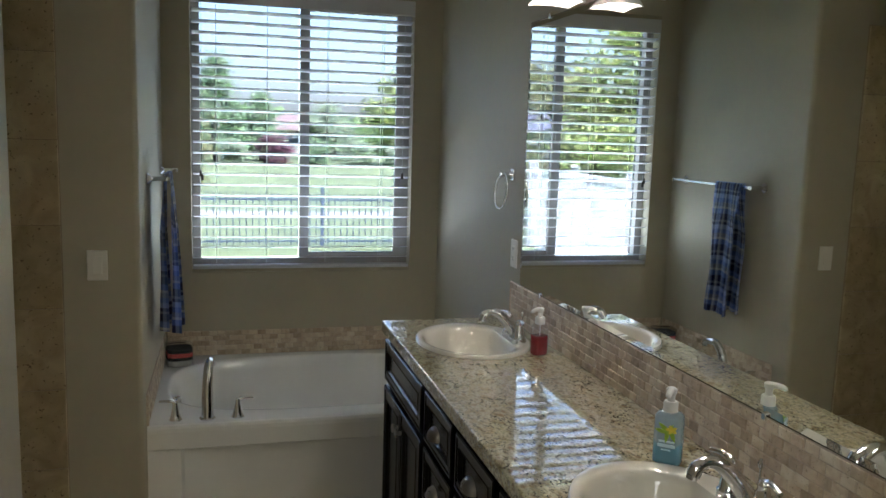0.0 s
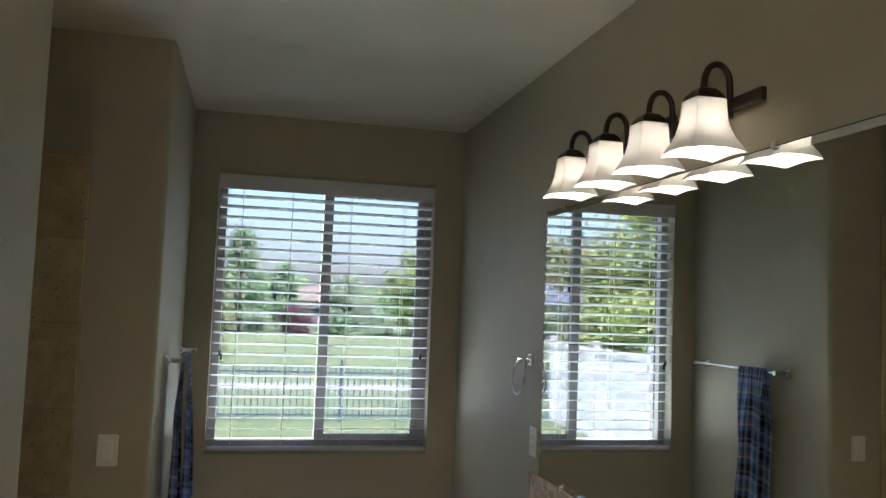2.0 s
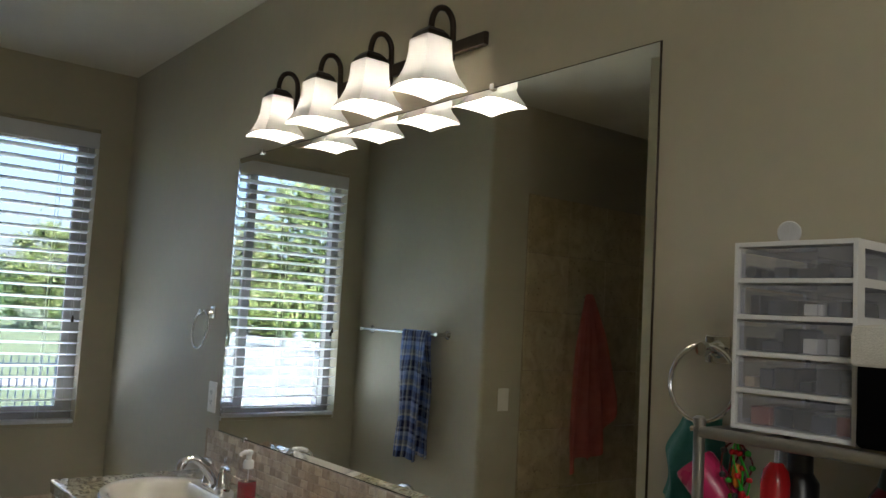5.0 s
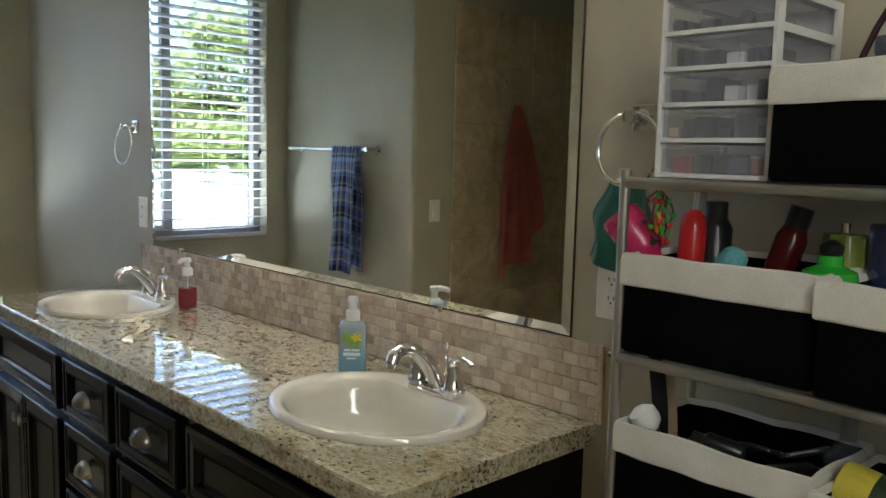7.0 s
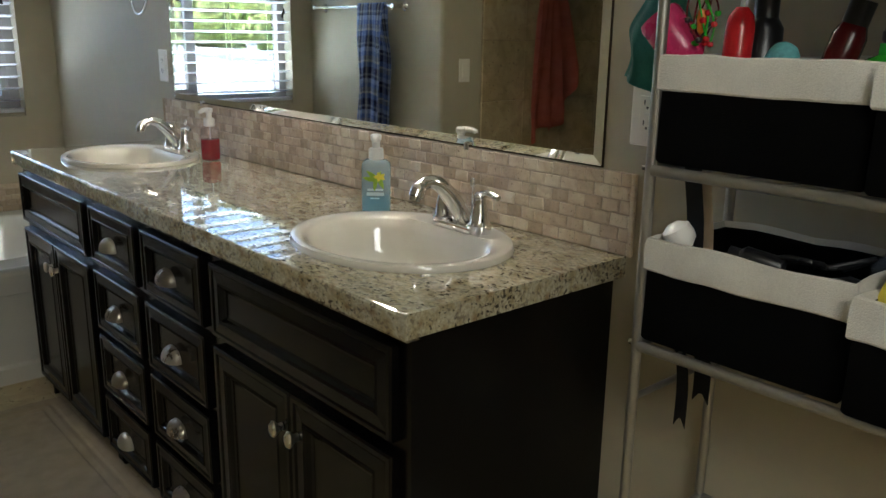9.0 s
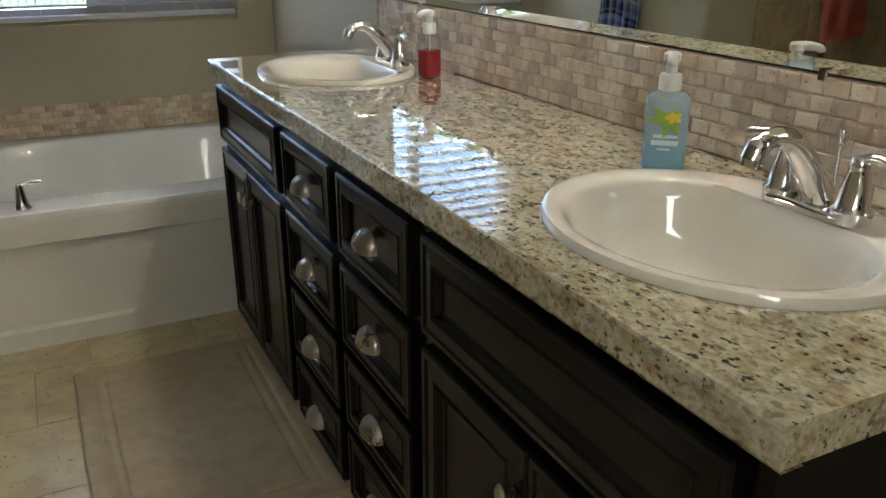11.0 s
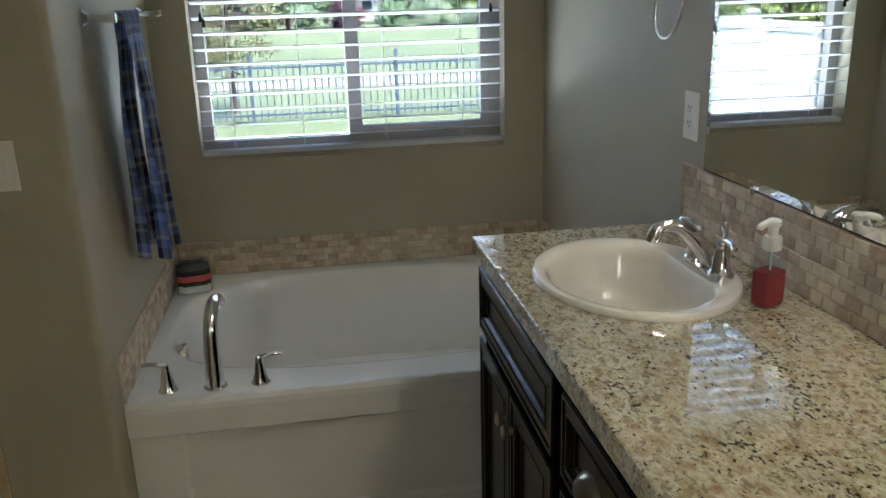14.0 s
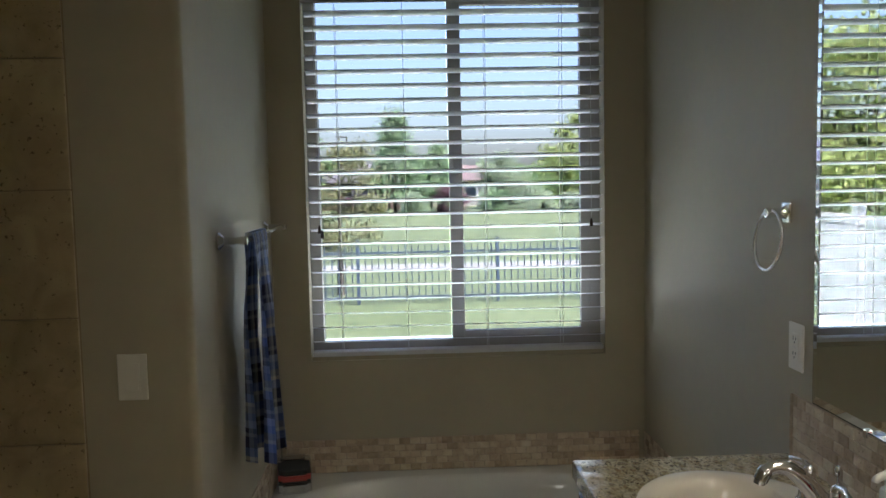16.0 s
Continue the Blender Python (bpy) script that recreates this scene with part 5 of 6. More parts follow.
FLOOR_2 = 1.155
small_bottle("lotion_bottle", "hot pink bottle leaning upside down in a bin", "bottle", (0.957, 0.770, 1.268), (-38, -14, 0), None,
             [("cap", PINK, [(0.016, 0.0), (0.017, 0.004), (0.017, 0.03), (0.019, 0.034)]), ("bottle", PINK, [(0.019, 0.034), (0.03, 0.045), (0.033, 0.055), (0.033, 0.115), (0.0305, 0.121), (0.0, 0.122)])])
small_bottle("spray_bottle", "glossy red pointed bottle standing in a bin", "bottle", (0.977, 0.740, FLOOR_2), (0, 3, 0), None,
             [("bottle", RED_PL, [(0.02, 0.0), (0.021, 0.004), (0.021, 0.19), (0.018, 0.207), (0.009, 0.219)]), ("tip", PUMP, [(0.0035, 0.218), (0.003, 0.25), (0.0, 0.252)])])
small_bottle("lotion_bottle", "dark red bottle with black cap leaning in a bin", "bottle", (1.042, 0.660, FLOOR_2 - 0.003), (14, 6, 0), None,
             [("bottle", DARK_RED, [(0.022, 0.0), (0.024, 0.005), (0.024, 0.19), (0.018, 0.206)]), ("cap", BLACK_PL, [(0.018, 0.206), (0.018, 0.24), (0.0, 0.242)])])
small_bottle("hair_spray", "tall black can standing in a bin", "spray can", (1.03, 0.725, FLOOR_2), (0, 0, 0), None,
             [("can", BLACK_PL, [(0.026, 0.0), (0.027, 0.004), (0.027, 0.19), (0.018, 0.205)]), ("cap", BLACK_PL, [(0.018, 0.205), (0.018, 0.232), (0.0, 0.236)])])
small_bottle("sponge_ball", "speckled teal rounded sponge on top of a bin", "sponge", (0.932, 0.652, 1.290), (20, 20, 0), None,
             [("foam", TEAL, [(0.0, -0.014), (0.013, -0.011), (0.020, 0.0), (0.0215, 0.016), (0.018, 0.030), (0.010, 0.037), (0.0, 0.039)])])
small_bottle("pump_bottle", "bright green squat bottle with black pump", "bottle", (0.952, 0.512, FLOOR_2), (0, 0, 0), None,
             [("bottle", GREEN_PL, [(0.036, 0.0), (0.038, 0.004), (0.038, 0.135), (0.035, 0.150), (0.017, 0.158), (0.0165, 0.172)]), ("pump", BLACK_PL, [(0.0125, 0.172), (0.0155, 0.176), (0.0155, 0.186), (0.006, 0.193), (0.0, 0.194)])])
small_bottle("perfume_bottle", "olive glass perfume bottle with silver neck", "bottle", (1.035, 0.525, FLOOR_2), (0, 0, 0), None,
             [("glass", OLIVE_GL, [(0.03, 0.0), (0.031, 0.004), (0.031, 0.19), (0.029, 0.196), (0.008, 0.198)]), ("neck", CHROME, [(0.007, 0.198), (0.007, 0.212), (0.0, 0.213)])])
small_bottle("perfume_bottle", "navy square-shouldered bottle in a bin", "bottle", (1.035, 0.465, FLOOR_2), (0, 0, 0), None,
             [("glass", NAVY_GL, [(0.026, 0.0), (0.027, 0.004), (0.027, 0.21), (0.025, 0.214), (0.0, 0.215)])])
small_bottle("jar", "small clear jar with white lid lying on the drawer tower", "jar", (0.950, 0.706, 1.7095), (78, 0, 118), None,
             [("jar", CLEAR, [(0.0155, -0.022), (0.016, -0.02), (0.016, 0.012)]), ("lid", PUMP, [(0.0165, 0.012), (0.0165, 0.026), (0.0, 0.027)])])
small_bottle("hair_brush", "white round brush head on the bin edge", "brush", (0.922, 0.755, 1.022), (-25, -20, 0), None,
             [("handle", BLACK_PL, [(0.007, -0.09), (0.008, -0.02), (0.012, 0.0)]), ("head", PUMP, [(0.012, 0.0), (0.022, 0.01), (0.024, 0.02), (0.022, 0.034), (0.010, 0.042), (0.0, 0.043)])])
small_bottle("yellow_can", "yellow printed can lying slanted in a bin", "can", (0.945, 0.365, 0.995), (-80, 0, 0), None,
             [("can", YELLOW, [(0.036, 0.0), (0.038, 0.003), (0.038, 0.105), (0.036, 0.109), (0.0, 0.110)]), ("printed_band", DARK_GREEN, [(0.0384, 0.045), (0.0386, 0.047), (0.0386, 0.063), (0.0384, 0.065)])])
small_bottle("spray_bottle", "clear pale spray bottle at the back of a bin", "bottle", (1.04, 0.50, 0.885), (0, 0, 0), None,
             [("bottle", CLEAR, [(0.03, 0.0), (0.031, 0.004), (0.031, 0.14), (0.012, 0.165)]), ("cap", plain("grey cap", (0.25, 0.25, 0.24), 0.4), [(0.012, 0.165), (0.012, 0.2), (0.0, 0.202)])])
small_bottle("lotion_bottle", "small black bottle lying across a bin", "bottle", (0.94, 0.61, 1.018), (0, 82, 100), None,
             [("bottle", BLACK_PL, [(0.014, 0.0), (0.016, 0.003), (0.016, 0.055), (0.010, 0.062)]), ("cap", BLACK_PL, [(0.010, 0.062), (0.010, 0.078), (0.0, 0.079)])])


def hair_ties():
    c = thing("hair_ties", "red and green beaded hair ties hanging from the shelf", "hair ties", (0.935, 0.772, 1.405))
    part("tag", lathe(bmesh.new(), [(0.0, -0.072), (0.005, -0.066), (0.007, -0.05), (0.005, -0.036), (0.0, -0.034)], 12), ORANGE, c, "small orange tag", True)
    rng = random.Random(5)
    for k in range(9):
        a = rng.uniform(0, 6.28)
        r = rng.uniform(0.006, 0.02)
        q = [(0, 0, 0.0), (r * math.cos(a), r * math.sin(a), -0.018), (r * 1.2 * math.cos(a + 0.9), r * 1.2 * math.sin(a + 0.9), -0.04 - 0.02 * rng.random()), (r * math.cos(a + 1.8), r * math.sin(a + 1.8), -0.065 - 0.02 * rng.random())]
        strand = part("strand", tube(bmesh.new(), smooth_path(q, 4), 0.0014, 6), DARK_RED if k % 3 else GREEN_PL, c, smooth=True)
        for x, y, z in q[1:]:
            part("bead", lathe(bmesh.new(), [(0.0, -0.005), (0.004, -0.003), (0.005, 0.0), (0.004, 0.003), (0.0, 0.005)], 10, Matrix.Translation((x, y, z))), (RED_PL, GREEN_PL, BLACK_PL)[k % 3], strand, smooth=True)


hair_ties()


def ribbon(name, label, x, y, z0, z1, width, mat):
    def point(u, v):
        z = z1 + (z0 - z1) * u
        if u > 0.999:
            z -= 0.02 * abs(v - 0.5)
        return (x + 0.012 * math.sin(u * 5), y + (v - 0.5) * width + 0.012 * math.sin(u * 4 + 1), z - 0.02 * abs(v - 0.5) * (u ** 6)), (v, u)
    bm = grid_sheet(bmesh.new(), 16, 5, point)
    bmesh.ops.solidify(bm, geom=bm.faces[:], thickness=0.002)
    tagged(part(name, bm, mat, None, "", True), label, "ribbon")


ribbon("ribbon", "black satin ribbon tail hanging under a shelf", 0.96, 0.765, 0.735, 0.861, 0.022, SATIN_BLACK)
ribbon("ribbon", "black satin ribbon tail hanging under a shelf", 1.0, 0.755, 0.77, 0.861, 0.03, SATIN_BLACK)
ribbon("strap", "black strap hanging from the shelf into a bin", 0.955, 0.765, 0.96, 1.139, 0.03, SATIN_BLACK)
ribbon("paddle_handle", "tan wooden handle standing in a bin", 0.96, 0.745, 0.96, 1.129, 0.018, TAN)


def cords():
    c = thing("hair_dryer", "black hair dryer with looped cord in a bin", "hair dryer", (0, 0, 0))
    part("barrel", lathe(bmesh.new(), [(0.03, 0.0), (0.034, 0.01), (0.034, 0.07), (0.024, 0.09), (0.0, 0.092)], 24, Matrix.Translation((1.0, 0.60, 0.955)) @ Matrix.Rotation(radians(70), 4, "X")), BLACK_PL, c, smooth=True)
    for k in range(3):
        part("cord", tube(bmesh.new(), smooth_path([(0.95 + 0.01 * k, 0.64, 1.02), (0.935, 0.60 - 0.02 * k, 1.038), (0.955, 0.555, 1.03), (0.99, 0.53 - 0.01 * k, 1.033 + 0.006 * k), (1.02, 0.56, 1.015)], 5), 0.004, 8), BLACK_PL, c, smooth=True)
    g = thing("hair_clip", "glossy dark green clip in a bin", "hair clip", (0.927, 0.665, 0.998))
    part("jaw", box(bmesh.new(), -0.012, 0.012, -0.03, 0.03, 0, 0.03, 0.008), plain("dark green gloss", (0.02, 0.08, 0.02), 0.2), g)


cords()


def zip_bag():
    """Clear rounded bag with a dark piped edge, standing in the top bin."""
    b = thing("clear_bag", "clear rounded cosmetic bag with dark maroon piping", "bag", (0.985, 0.39, 1.445))
    pts = [(-0.135 + 0.27 * k / 20, 0.245 * (1 - abs(-1 + 2 * k / 20) ** 2.6)) for k in range(21)]
    for x in (-0.05, 0.05):
        part("piping", tube(bmesh.new(), [(x, -y, z) for y, z in pts], 0.0045, 8), plain("maroon piping", (0.03, 0.006, 0.008), 0.4), b, smooth=True)
    bm = bmesh.new()
    for x in (-0.05, 0.05):
        bm.faces.new([bm.verts.new((x, -y, z)) for y, z in pts])
    part("panel", bm, CLEAR, b)
    bm = bmesh.new()
    a = [[bm.verts.new((x, -y, z)) for y, z in pts] for x in (-0.05, 0.05)]
    for i in range(20):
        bm.faces.new((a[0][i], a[0][i + 1], a[1][i + 1], a[1][i]))
    part("gusset", bm, CLEAR, b)
    for k, (y, z, w, h) in enumerate(((0.0, 0.10, 0.10, 0.03), (0.0, 0.145, 0.09, 0.028), (0.01, 0.19, 0.07, 0.03), (0.0, 0.05, 0.11, 0.05))):
        part("content", box(bmesh.new(), -0.035, 0.03, y - w, y + w, z, z + h, 0.006), BLACK_PL if k % 2 == 0 else NAVY_GL, b)


zip_bag()


# ---- outside ----
GROUND = -0.8
setting("ground", boxes((-500, 500, NORTH + 0.16, 900, GROUND - 0.3, GROUND)), lawn_material("mown lawn"), "mown green lawn")
setting("pavement", boxes((-60, 60, 23.6, 25.4, GROUND - 0.05, GROUND + 0.03)), plain("pale concrete path", (0.36, 0.34, 0.30), 0.9, vary=0.1, scale=5), "pale concrete path across the lawn")


def metal_fence():
    f = thing("metal_fence", "bluish grey steel picket fence across the lawn", "fence", (0, 0, 0))
    m = plain("blue-grey fence enamel", (0.09, 0.12, 0.17), 0.45, vary=0.1)
    y, x0, x1 = 17.6, -4.4, 9.6
    k = -0.861 - 2.817
    while k < x1 + 0.5:
        part("post", boxes((k - 0.035, k + 0.035, y - 0.035, y + 0.035, GROUND, GROUND + 1.32), bevel=0.006), m, f)
        k += 2.817
    for z in (GROUND + 0.14, GROUND + 1.04):
        part("rail", boxes((x0, x1, y - 0.016, y + 0.016, z - 0.02, z + 0.02)), m, f)
    first = None
    x = x0 + 0.07
    while x < x1:
        if first is None:
            first = part("picket", boxes((-0.012, 0.012, -0.01, 0.01, 0.05, 1.19)), m, f)
            ob = first
        else:
            ob = new("picket", first.data)
            ob.parent = f
        ob.matrix_basis = pose(x, y, GROUND)
        x += 0.134


metal_fence()


def vinyl_fence():
    f = thing("vinyl_fence", "white vinyl privacy fence along the yard", "fence", (0, 0, 0))
    m = plain("white vinyl", (0.55, 0.55, 0.54), 0.4, vary=0.03, scale=4)
    x = -4.45
    y = 17.6
    while y > 5.0:
        part("post", boxes((x - 0.064, x + 0.064, y - 0.064, y + 0.064, GROUND, GROUND + 1.93), bevel=0.006), m, f)
        bm = boxes((x - 0.075, x + 0.075, y - 0.075, y + 0.075, GROUND + 1.93, GROUND + 1.95))
        v = [bm.verts.new(p) for p in ((x - 0.07, y - 0.07, GROUND + 1.95), (x + 0.07, y - 0.07, GROUND + 1.95), (x + 0.07, y + 0.07, GROUND + 1.95), (x - 0.07, y + 0.07, GROUND + 1.95), (x, y, GROUND + 1.99))]
        for a, b in ((0, 1), (1, 2), (2, 3), (3, 0)):
            bm.faces.new((v[a], v[b], v[4]))
        part("post_cap", bm, m, f)
        a, b = y - 2.35 + 0.064, y - 0.064
        if a > 3:
            for z in (GROUND + 0.1, GROUND + 1.76):
                part("rail", boxes((x - 0.03, x + 0.03, a, b, z - 0.07, z + 0.07), bevel=0.005), m, f)
            n = 8
            w = (b - a) / n
            for k in range(n):
                part("board", boxes((x - 0.012, x + 0.012, a + k * w + 0.003, a + (k + 1) * w - 0.003, GROUND + 0.17, GROUND + 1.69)), m, f)
        y -= 2.35


vinyl_fence()


def tree(name, label, at, height, spread, mat, leaves, leaf, seed, shape="round", trunk_to=0.35, category="tree"):
    """Tapered trunk with limbs and a crown of small leaf faces in uneven clumps."""
    t = thing(name, label, category, at)
    rng = random.Random(seed)
    bm = bmesh.new()
    rod(bm, (0, 0, -0.05), (0, 0, height * (0.92 if shape == "cone" else 0.7)), 0.02 * height + 0.02, 0.012, 10)
    clumps = []
    for i in range(26):
        if shape == "cone":
            z = height * (0.1 + 0.88 * i / 25)
            r = spread * (1.02 - i / 25) * rng.uniform(0.55, 1.0)
        else:
            z = height * rng.uniform(trunk_to, 0.95)
            k = (z / height - trunk_to) / (1 - trunk_to)
            r = spread * math.sqrt(max(0.05, 1 - (2 * k - 0.9) ** 2)) * rng.uniform(0.4, 1.0)
        a = i * 2.4 + rng.uniform(-0.5, 0.5)
        c = Vector((math.cos(a) * r, math.sin(a) * r, z))
        clumps.append((c, spread * rng.uniform(0.22, 0.42)))
        if leaves > 400:
            rod(bm, (0, 0, max(0.2, z - r * 0.5)), c, 0.01 * height * 0.5, 0.004, 6)
    part("trunk", bm, BARK, t, smooth=True)
    bm = bmesh.new()
    for i in range(leaves):
        c, r = clumps[rng.randrange(len(clumps))]
        d = Vector((rng.gauss(0, 1), rng.gauss(0, 1), rng.gauss(0, 0.7))) * r * 0.55
        p = c + d
        p.z = max(p.z, 0.02)
        u = Vector((rng.gauss(0, 1), rng.gauss(0, 1), rng.gauss(0, 1))).normalized() * leaf * rng.uniform(0.6, 1.3)
        w = u.orthogonal().normalized() * leaf * rng.uniform(0.35, 0.7)
        v = [bm.verts.new(p + q) for q in (-u, w, u, -w)]
        bm.faces.new(v)
    part("crown", bm, mat, t)
    return t


BARK = plain("brown bark", (0.10, 0.075, 0.055), 0.9, vary=0.3)
LEAF_GREEN = leafy("green leaves", (0.09, 0.16, 0.05), (0.22, 0.32, 0.11))
LEAF_BRIGHT = leafy("sunlit yellow-green leaves", (0.20, 0.26, 0.06), (0.44, 0.48, 0.17))
LEAF_SPRUCE = leafy("blue-green needles", (0.16, 0.24, 0.12), (0.32, 0.42, 0.22))
LEAF_GREY = leafy("grey-green leaves", (0.24, 0.30, 0.18), (0.44, 0.50, 0.32))
LEAF_PURPLE = leafy("purple leaves", (0.09, 0.035, 0.05), (0.20, 0.08, 0.10))
LEAF_OLIVE = leafy("olive and reddish leaves", (0.13, 0.15, 0.055), (0.32, 0.30, 0.14))

tree("young_tree", "young tree with sparse olive leaves by the fence", (-1.35, 19.2, GROUND), 3.5, 1.0, LEAF_OLIVE, 5200, 0.048, 21, trunk_to=0.28)
tree("tree", "tall green tree behind the white fence", (-8.4, 18.4, GROUND), 5.6, 2.6, LEAF_BRIGHT, 9500, 0.10, 22, trunk_to=0.2)
tree("tree", "dark-tipped tree behind the white fence", (-7.0, 21.5, GROUND), 4.6, 2.2, LEAF_OLIVE, 6500, 0.09, 23, trunk_to=0.2)
tree("tree", "yellow-green tree behind the white fence", (-8.8, 14.0, GROUND), 5.2, 2.3, LEAF_BRIGHT, 8500, 0.10, 29, trunk_to=0.2)
tree("spruce", "blue-green conifer beyond the far lawn", (-0.9, 66, GROUND), 7.8, 2.4, LEAF_SPRUCE, 9000, 0.15, 24, "cone")
tree("spruce", "smaller blue-green conifer beyond the far lawn", (2.6, 68, GROUND), 5.2, 2.0, LEAF_SPRUCE, 6000, 0.15, 25, "cone")
tree("tree", "broad green tree beyond the far lawn", (14.2, 66, GROUND), 7.6, 3.2, LEAF_BRIGHT, 9000, 0.16, 26, trunk_to=0.15)
tree("tree", "grey-green tree beyond the far lawn", (8.6, 74, GROUND), 4.6, 2.6, LEAF_GREY, 7000, 0.15, 27, trunk_to=0.1)
tree("tree", "green tree beside the far house", (-9.5, 76, GROUND), 7.0, 3.0, LEAF_GREEN, 7000, 0.16, 28, trunk_to=0.15)

SHRUBS = ((-4.4, 63.5, 1.3, 1.0, LEAF_PURPLE, "purple shrub in the far border"), (-2.6, 63, 1.2, 1.3, LEAF_OLIVE, "low flowering shrub in the far border"), (0.4, 62.5, 1.6, 1.7, LEAF_GREY, "pale green rounded shrub in the far border"), (3.4, 62.5, 2.1, 2.0, LEAF_PURPLE, "large purple-red shrub in the far border"),
          (6.6, 63, 1.9, 1.9, LEAF_SPRUCE, "dark green shrub in the far border"), (9.6, 62, 1.9, 2.2, LEAF_GREY, "pale green rounded shrub in the far border"), (12.6, 61.5, 1.4, 1.8, LEAF_GREY, "pale green rounded shrub in the far border"), (15.6, 62, 1.8, 2.0, LEAF_GREEN, "green shrub in the far border"), (-7.6, 63, 1.5, 1.8, LEAF_GREEN, "green shrub in the far border"), (-11, 62, 1.9, 2.2, LEAF_OLIVE, "olive shrub in the far border"))
for i, (x, y, h, s, m, lab) in enumerate(SHRUBS):
    tree("shrub", lab, (x, y, GROUND), h, s * 0.6, m, 2200, 0.11, 40 + i, trunk_to=0.05, category="shrub")


def far_woods():
    rng = random.Random(9)
    bm = bmesh.new()
    for i in range(26000):
        x = rng.uniform(-110, 110)
        y = rng.uniform(92, 120)
        top = 4.5 + 2.6 * noise.noise((x * 0.16, 3.1, 0)) + 1.6 * noise.noise((x * 0.5, 7.7, 0))
        z = GROUND + rng.random() ** 0.8 * max(1.0, top)
        u = Vector((rng.gauss(0, 1), rng.gauss(0, 1), rng.gauss(0, 1))).normalized() * rng.uniform(0.3, 0.6)
        w = u.orthogonal().normalized() * rng.uniform(0.2, 0.4)
        p = Vector((x, y, z))
        bm.faces.new([bm.verts.new(p + q) for q in (-u, w, u, -w)])
    tagged(part("far_woods", bm, LEAF_GREEN), "band of green woods in the distance", "woods", "", "stuff")


far_woods()


def far_house(at, label, w, d, h, roof, wall_c, roof_c):
    t = thing("house", label, "house", at)
    part("wall", boxes((-w / 2, w / 2, 0, d, 0, h)), plain("far house wall " + label[:6], wall_c, 0.9), t)
    bm = bmesh.new()
    e = 0.5
    v = [bm.verts.new(p) for p in ((-w / 2 - e, -e, h), (w / 2 + e, -e, h), (w / 2 + e, d + e, h), (-w / 2 - e, d + e, h), (-w / 2 + d * 0.4, d / 2, h + roof), (w / 2 - d * 0.4, d / 2, h + roof))]
    for fc in ((0, 1, 5, 4), (1, 2, 5), (2, 3, 4, 5), (3, 0, 4), (0, 1, 2, 3)):
        bm.faces.new([v[i] for i in fc])
    part("roof", bm, plain("far roof " + label[:6], roof_c, 0.9, vary=0.15, scale=3), t)
    for x in (-w * 0.3, 0, w * 0.3):
        win = part("window", boxes((x - 0.6, x + 0.6, -0.05, 0.02, h * 0.35, h * 0.75)), plain("far window trim", (0.7, 0.7, 0.68), 0.5), t)
        part("pane", boxes((x - 0.5, x + 0.5, -0.07, -0.04, h * 0.39, h * 0.71)), plain("far dark glass", (0.03, 0.04, 0.05), 0.1), win)


far_house((-5.2, 78, GROUND), "brown house with grey roof far off", 9.0, 8.0, 2.6, 1.9, (0.16, 0.10, 0.075), (0.17, 0.15, 0.16))
far_house((6.5, 84, GROUND), "pale house behind the far trees", 8.0, 8.0, 2.6, 1.6, (0.50, 0.46, 0.40), (0.24, 0.17, 0.15))
far_house((-12.5, 40, GROUND), "grey-roofed house beyond the white fence", 10.0, 9.0, 2.8, 2.2, (0.42, 0.40, 0.40), (0.13, 0.13, 0.17))


def playhouse():
    t = thing("shed", "small dark blue garden shed in the far border", "shed", (-3.2, 64.5, GROUND))
    part("wall", boxes((-0.9, 0.9, 0, 1.6, 0, 1.5), bevel=0.03), plain("dark blue shed boards", (0.035, 0.045, 0.12), 0.7, vary=0.2, scale=6), t)
    bm = bmesh.new()
    v = [bm.verts.new(p) for p in ((-1.05, -0.1, 1.5), (1.05, -0.1, 1.5), (1.05, 1.7, 1.5), (-1.05, 1.7, 1.5), (-1.05, 0.8, 2.1), (1.05, 0.8, 2.1))]
    for fc in ((0, 1, 5, 4), (2, 3, 4, 5), (0, 4, 3), (1, 2, 5), (0, 1, 2, 3)):
        bm.faces.new([v[i] for i in fc])
    part("roof", bm, plain("dark shed roof", (0.05, 0.04, 0.06), 0.8), t)
    l = thing("street_lamp", "thin dark street lamp far off", "street lamp", (-4.9, 70, GROUND))
    part("pole", rod(bmesh.new(), (0, 0, 0), (0, 0, 6.4), 0.07, 0.05), BRONZE, l)
    part("arm", rod(bmesh.new(), (0, 0, 6.35), (-0.9, 0, 6.4), 0.05), BRONZE, l)


playhouse()


# ---- pieces: tiles of floor, splashback, tub surround and shower ----
def tile_mesh(name, w, h, d, bevel, seed):
    """One tile lying in x and z, proud by d towards -y, with eased and slightly uneven edges."""
    rng = random.Random(seed)
    bm = bmesh.new()
    j = bevel * 0.5
    def q(inset, y):
        return [bm.verts.new((x + rng.uniform(-j, j), y, z + rng.uniform(-j, j))) for x, z in ((-w / 2 + inset, -h / 2 + inset), (w / 2 - inset, -h / 2 + inset), (w / 2 - inset, h / 2 - inset), (-w / 2 + inset, h / 2 - inset))]
    rings = [q(0, 0), q(0, -d + bevel * 0.8), q(bevel * 0.35, -d + bevel * 0.2), q(bevel * 1.1, -d)]
    for a, b in zip(rings, rings[1:]):
        for i in range(4):
            bm.faces.new((a[i], a[(i + 1) % 4], b[(i + 1) % 4], b[i]))
    bm.faces.new(rings[-1])
    bmesh.ops.recalc_face_normals(bm, faces=bm.faces[:])
    me = bpy.data.meshes.new(name)
    bm.to_mesh(me)
    bm.free()
    return me


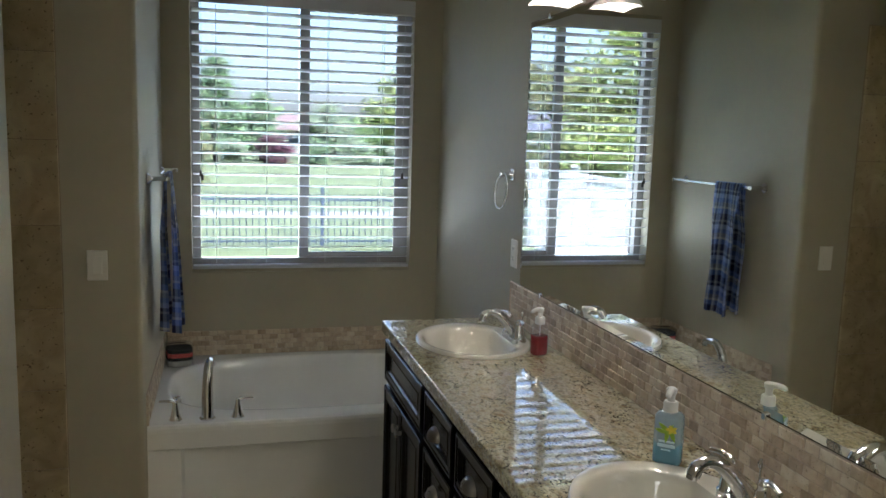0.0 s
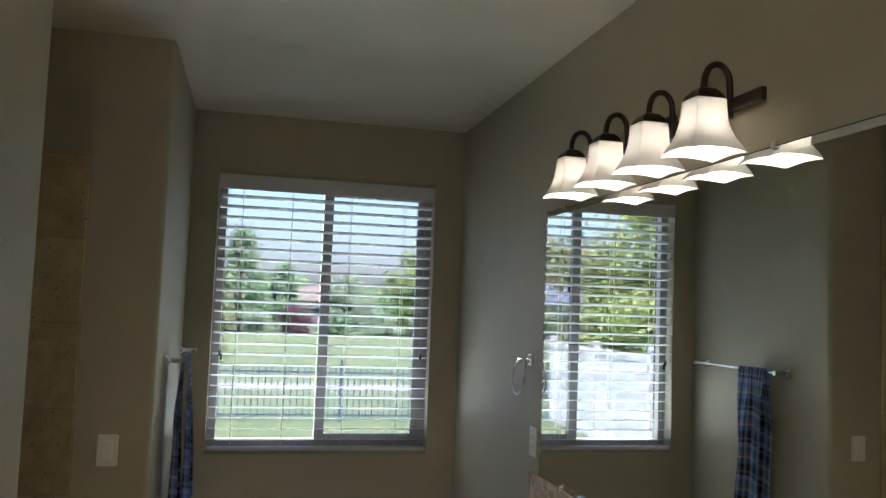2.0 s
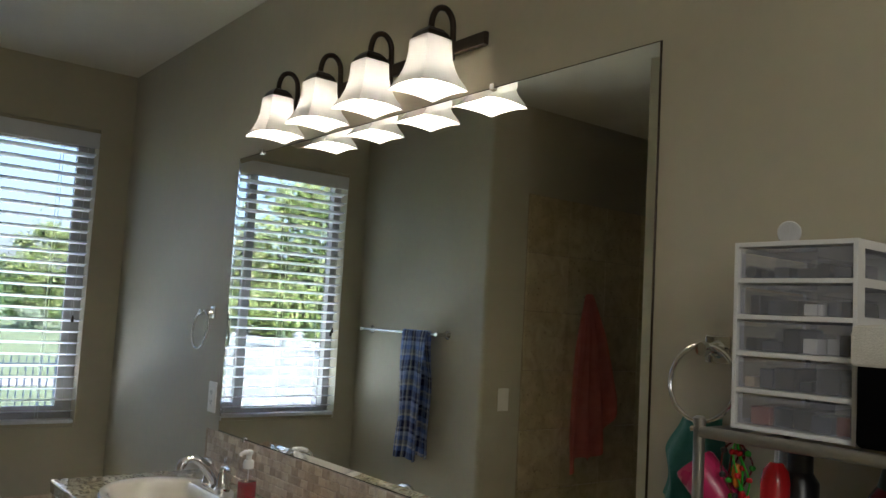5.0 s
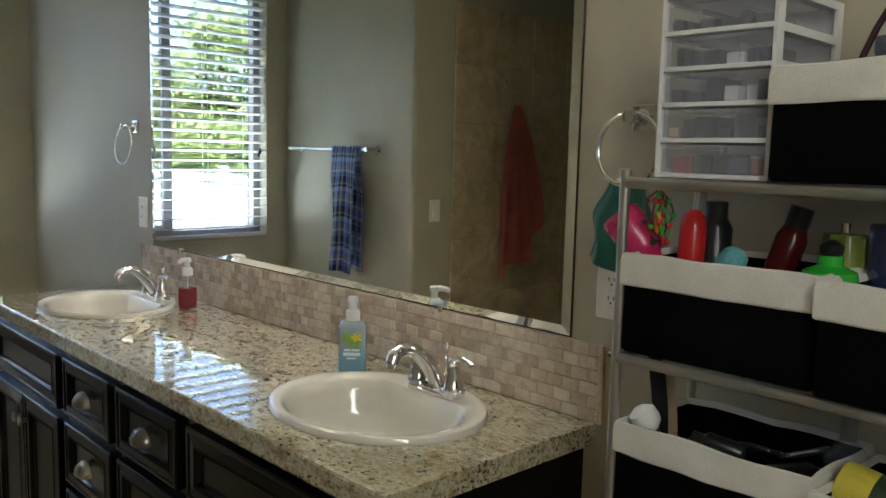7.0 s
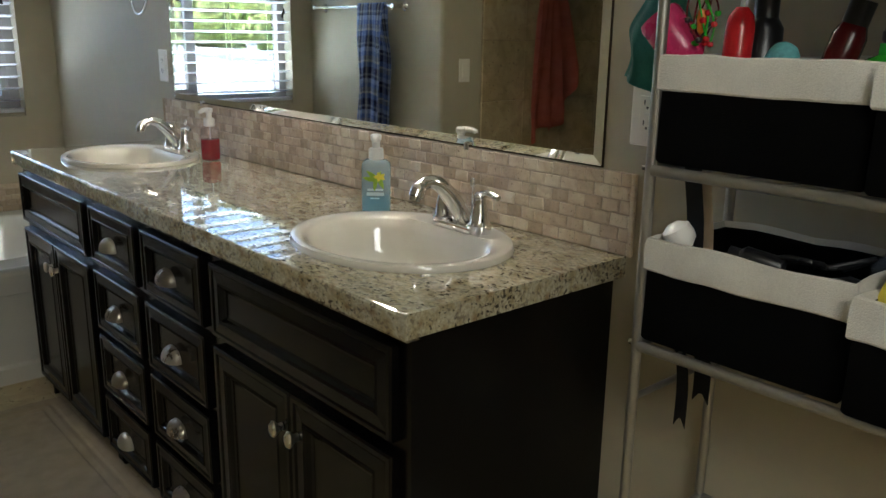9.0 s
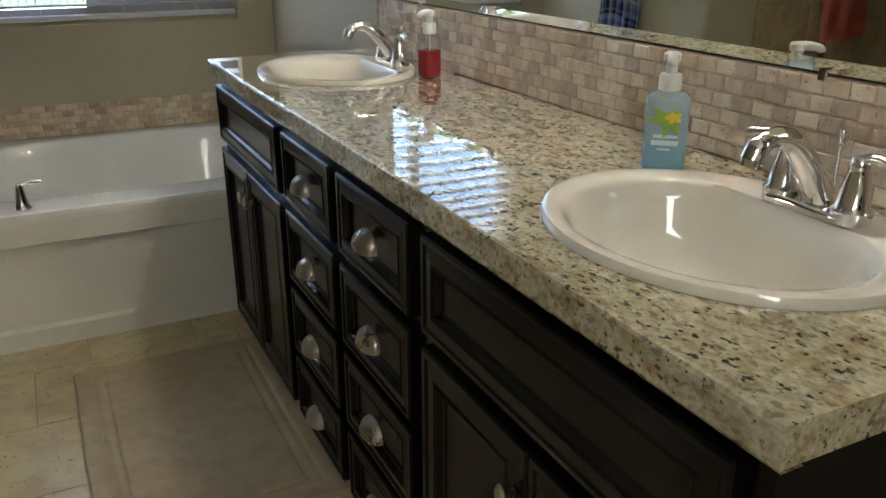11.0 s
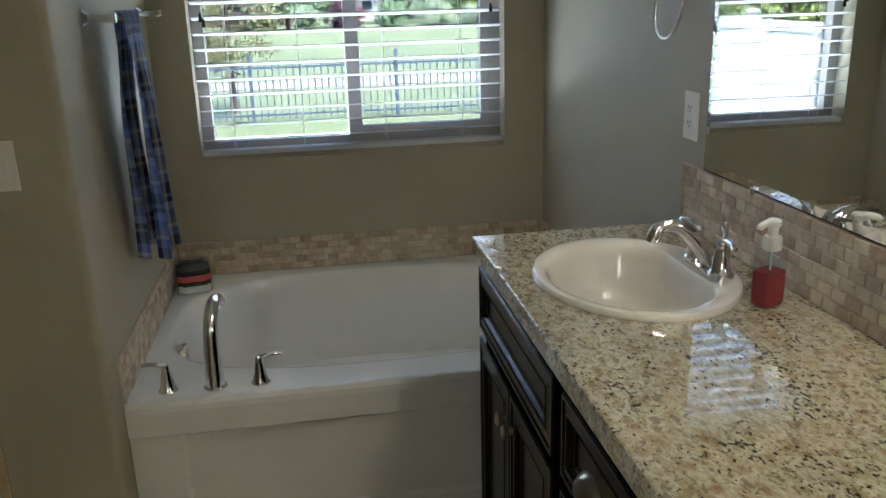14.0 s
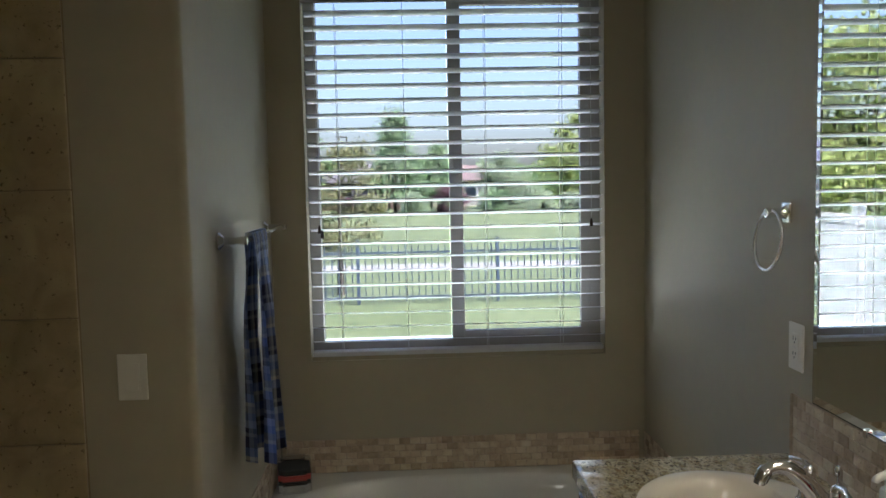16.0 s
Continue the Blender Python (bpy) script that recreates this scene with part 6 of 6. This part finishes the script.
def place(me, mat, parent, m):
    if not me.materials:
        me.materials.append(mat)
    ob = new("tile", me)
    ob.parent = parent
    ob.matrix_basis = m
    return ob


def mosaic(name, label, origin, turn, length, rows, top_cut=0.0):
    """Running-bond stone mosaic on a grout bed. The run goes along local x, the face looks to local -y."""
    w, h, g = 0.0440, 0.0275, 0.0022
    bed = part(name, boxes((0, length, -0.0045, 0, 0, rows * h)), MOSAIC_GROUT)
    tagged(bed, label, "", "", "structure")
    bed.matrix_basis = pose(*origin, 0, 0, turn)
    rng = random.Random(len(label))
    whole = [tile_mesh("mosaic_tile", w - g, h - g, 0.0072, 0.003, s) for s in range(7)]
    half = [tile_mesh("mosaic_tile_half", w / 2 - g, h - g, 0.0072, 0.003, s) for s in range(3)]
    for r in range(rows):
        x = 0.0
        if r % 2:
            place(rng.choice(half), MOSAIC, bed, pose(w / 4, 0, h * (r + 0.5)))
            x = w / 2
        while x < length - 0.004:
            if x + w <= length + 0.001:
                place(rng.choice(whole), MOSAIC, bed, pose(x + w / 2, rng.uniform(-0.0012, 0.0008), h * (r + 0.5), 0, rng.uniform(-0.7, 0.7), rng.uniform(-0.8, 0.8)))
                x += w
            else:
                ob = place(half[0], MOSAIC, bed, pose((x + length) / 2, 0, h * (r + 0.5)))
                ob.scale = ((length - x - g) / (w / 2 - g), 1, 1)
                x = length


mosaic("splashback", "tumbled travertine mosaic splashback under the mirror", (EAST, 3.235, CZ + 0.001), -90, 2.205, 6)
mosaic("tub_surround", "tumbled travertine mosaic band behind the tub", (WEST + 0.012, NORTH, TZ + 0.002), 0, 1.49, 5)
mosaic("tub_surround", "tumbled travertine mosaic band along the tub end", (WEST, 3.46, TZ + 0.002), 90, 1.087, 5)
mosaic("tub_surround", "tumbled travertine mosaic band on the vanity-side wall", (EAST, NORTH - 0.012, TZ + 0.002), -90, 1.07, 5)
for y, z0, z1 in ((1.030 - 0.0105, CZ, CZ + 0.167), (3.2355, CZ, CZ + 0.167)):
    tagged(part("trim", box(bmesh.new(), EAST - 0.0105, EAST, y, y + 0.010, z0 + 0.001, z1, 0.003), MOSAIC), "narrow stone end strip of the splashback", "", "", "structure")
tagged(part("trim", box(bmesh.new(), WEST, WEST + 0.0105, 3.450, 3.4598, TZ + 0.003, TZ + 0.14, 0.003), MOSAIC), "narrow stone end strip of the tub surround", "", "", "structure")


def floor_tiles():
    s, g = 0.342, 0.003
    bed = bpy.data.objects["floor"]
    me = tile_mesh("floor_tile", s - g, s - g, 0.006, 0.0014, 2)
    rng = random.Random(8)
    y = 3.284 - 15 * s
    r = 0
    while y < 3.46:
        off = -0.037 if (15 - r) % 2 == 1 else -0.209
        x = off - 5 * s
        while x < EAST:
            if x + s > -1.8:
                place(me, FLOOR_TILE, bed, pose(x + s / 2, y + s / 2, FLOOR - 0.006, -90, 0, 0) @ pose(0, rng.uniform(-0.0003, 0.0003), 0, 0, rng.choice((0, 90, 180, 270)), 0))
            x += s
        y += s
        r += 1


floor_tiles()


def shower_tiles():
    s, g = 0.325, 0.003
    bed = tagged(part("shower_wall_tiles", boxes((-1.775, -0.642, SWITCH_Y - 0.003, SWITCH_Y - 0.0005, 0, 2.28)), GROUT), "tan shower tile on the end wall", "", "", "structure")
    me = tile_mesh("shower_tile", s - g, s - g, 0.009, 0.002, 3)
    for k in range(7):
        for i in range(4):
            w = min(s, -0.644 + 1.775 - i * s)
            if w < 0.05:
                continue
            ob = place(me, SHOWER_TILE, bed, pose(-0.644 - i * s - w / 2, SWITCH_Y - 0.003, k * s + s / 2 + 0.003))
            ob.scale = (w / s, 1, 1)


shower_tiles()
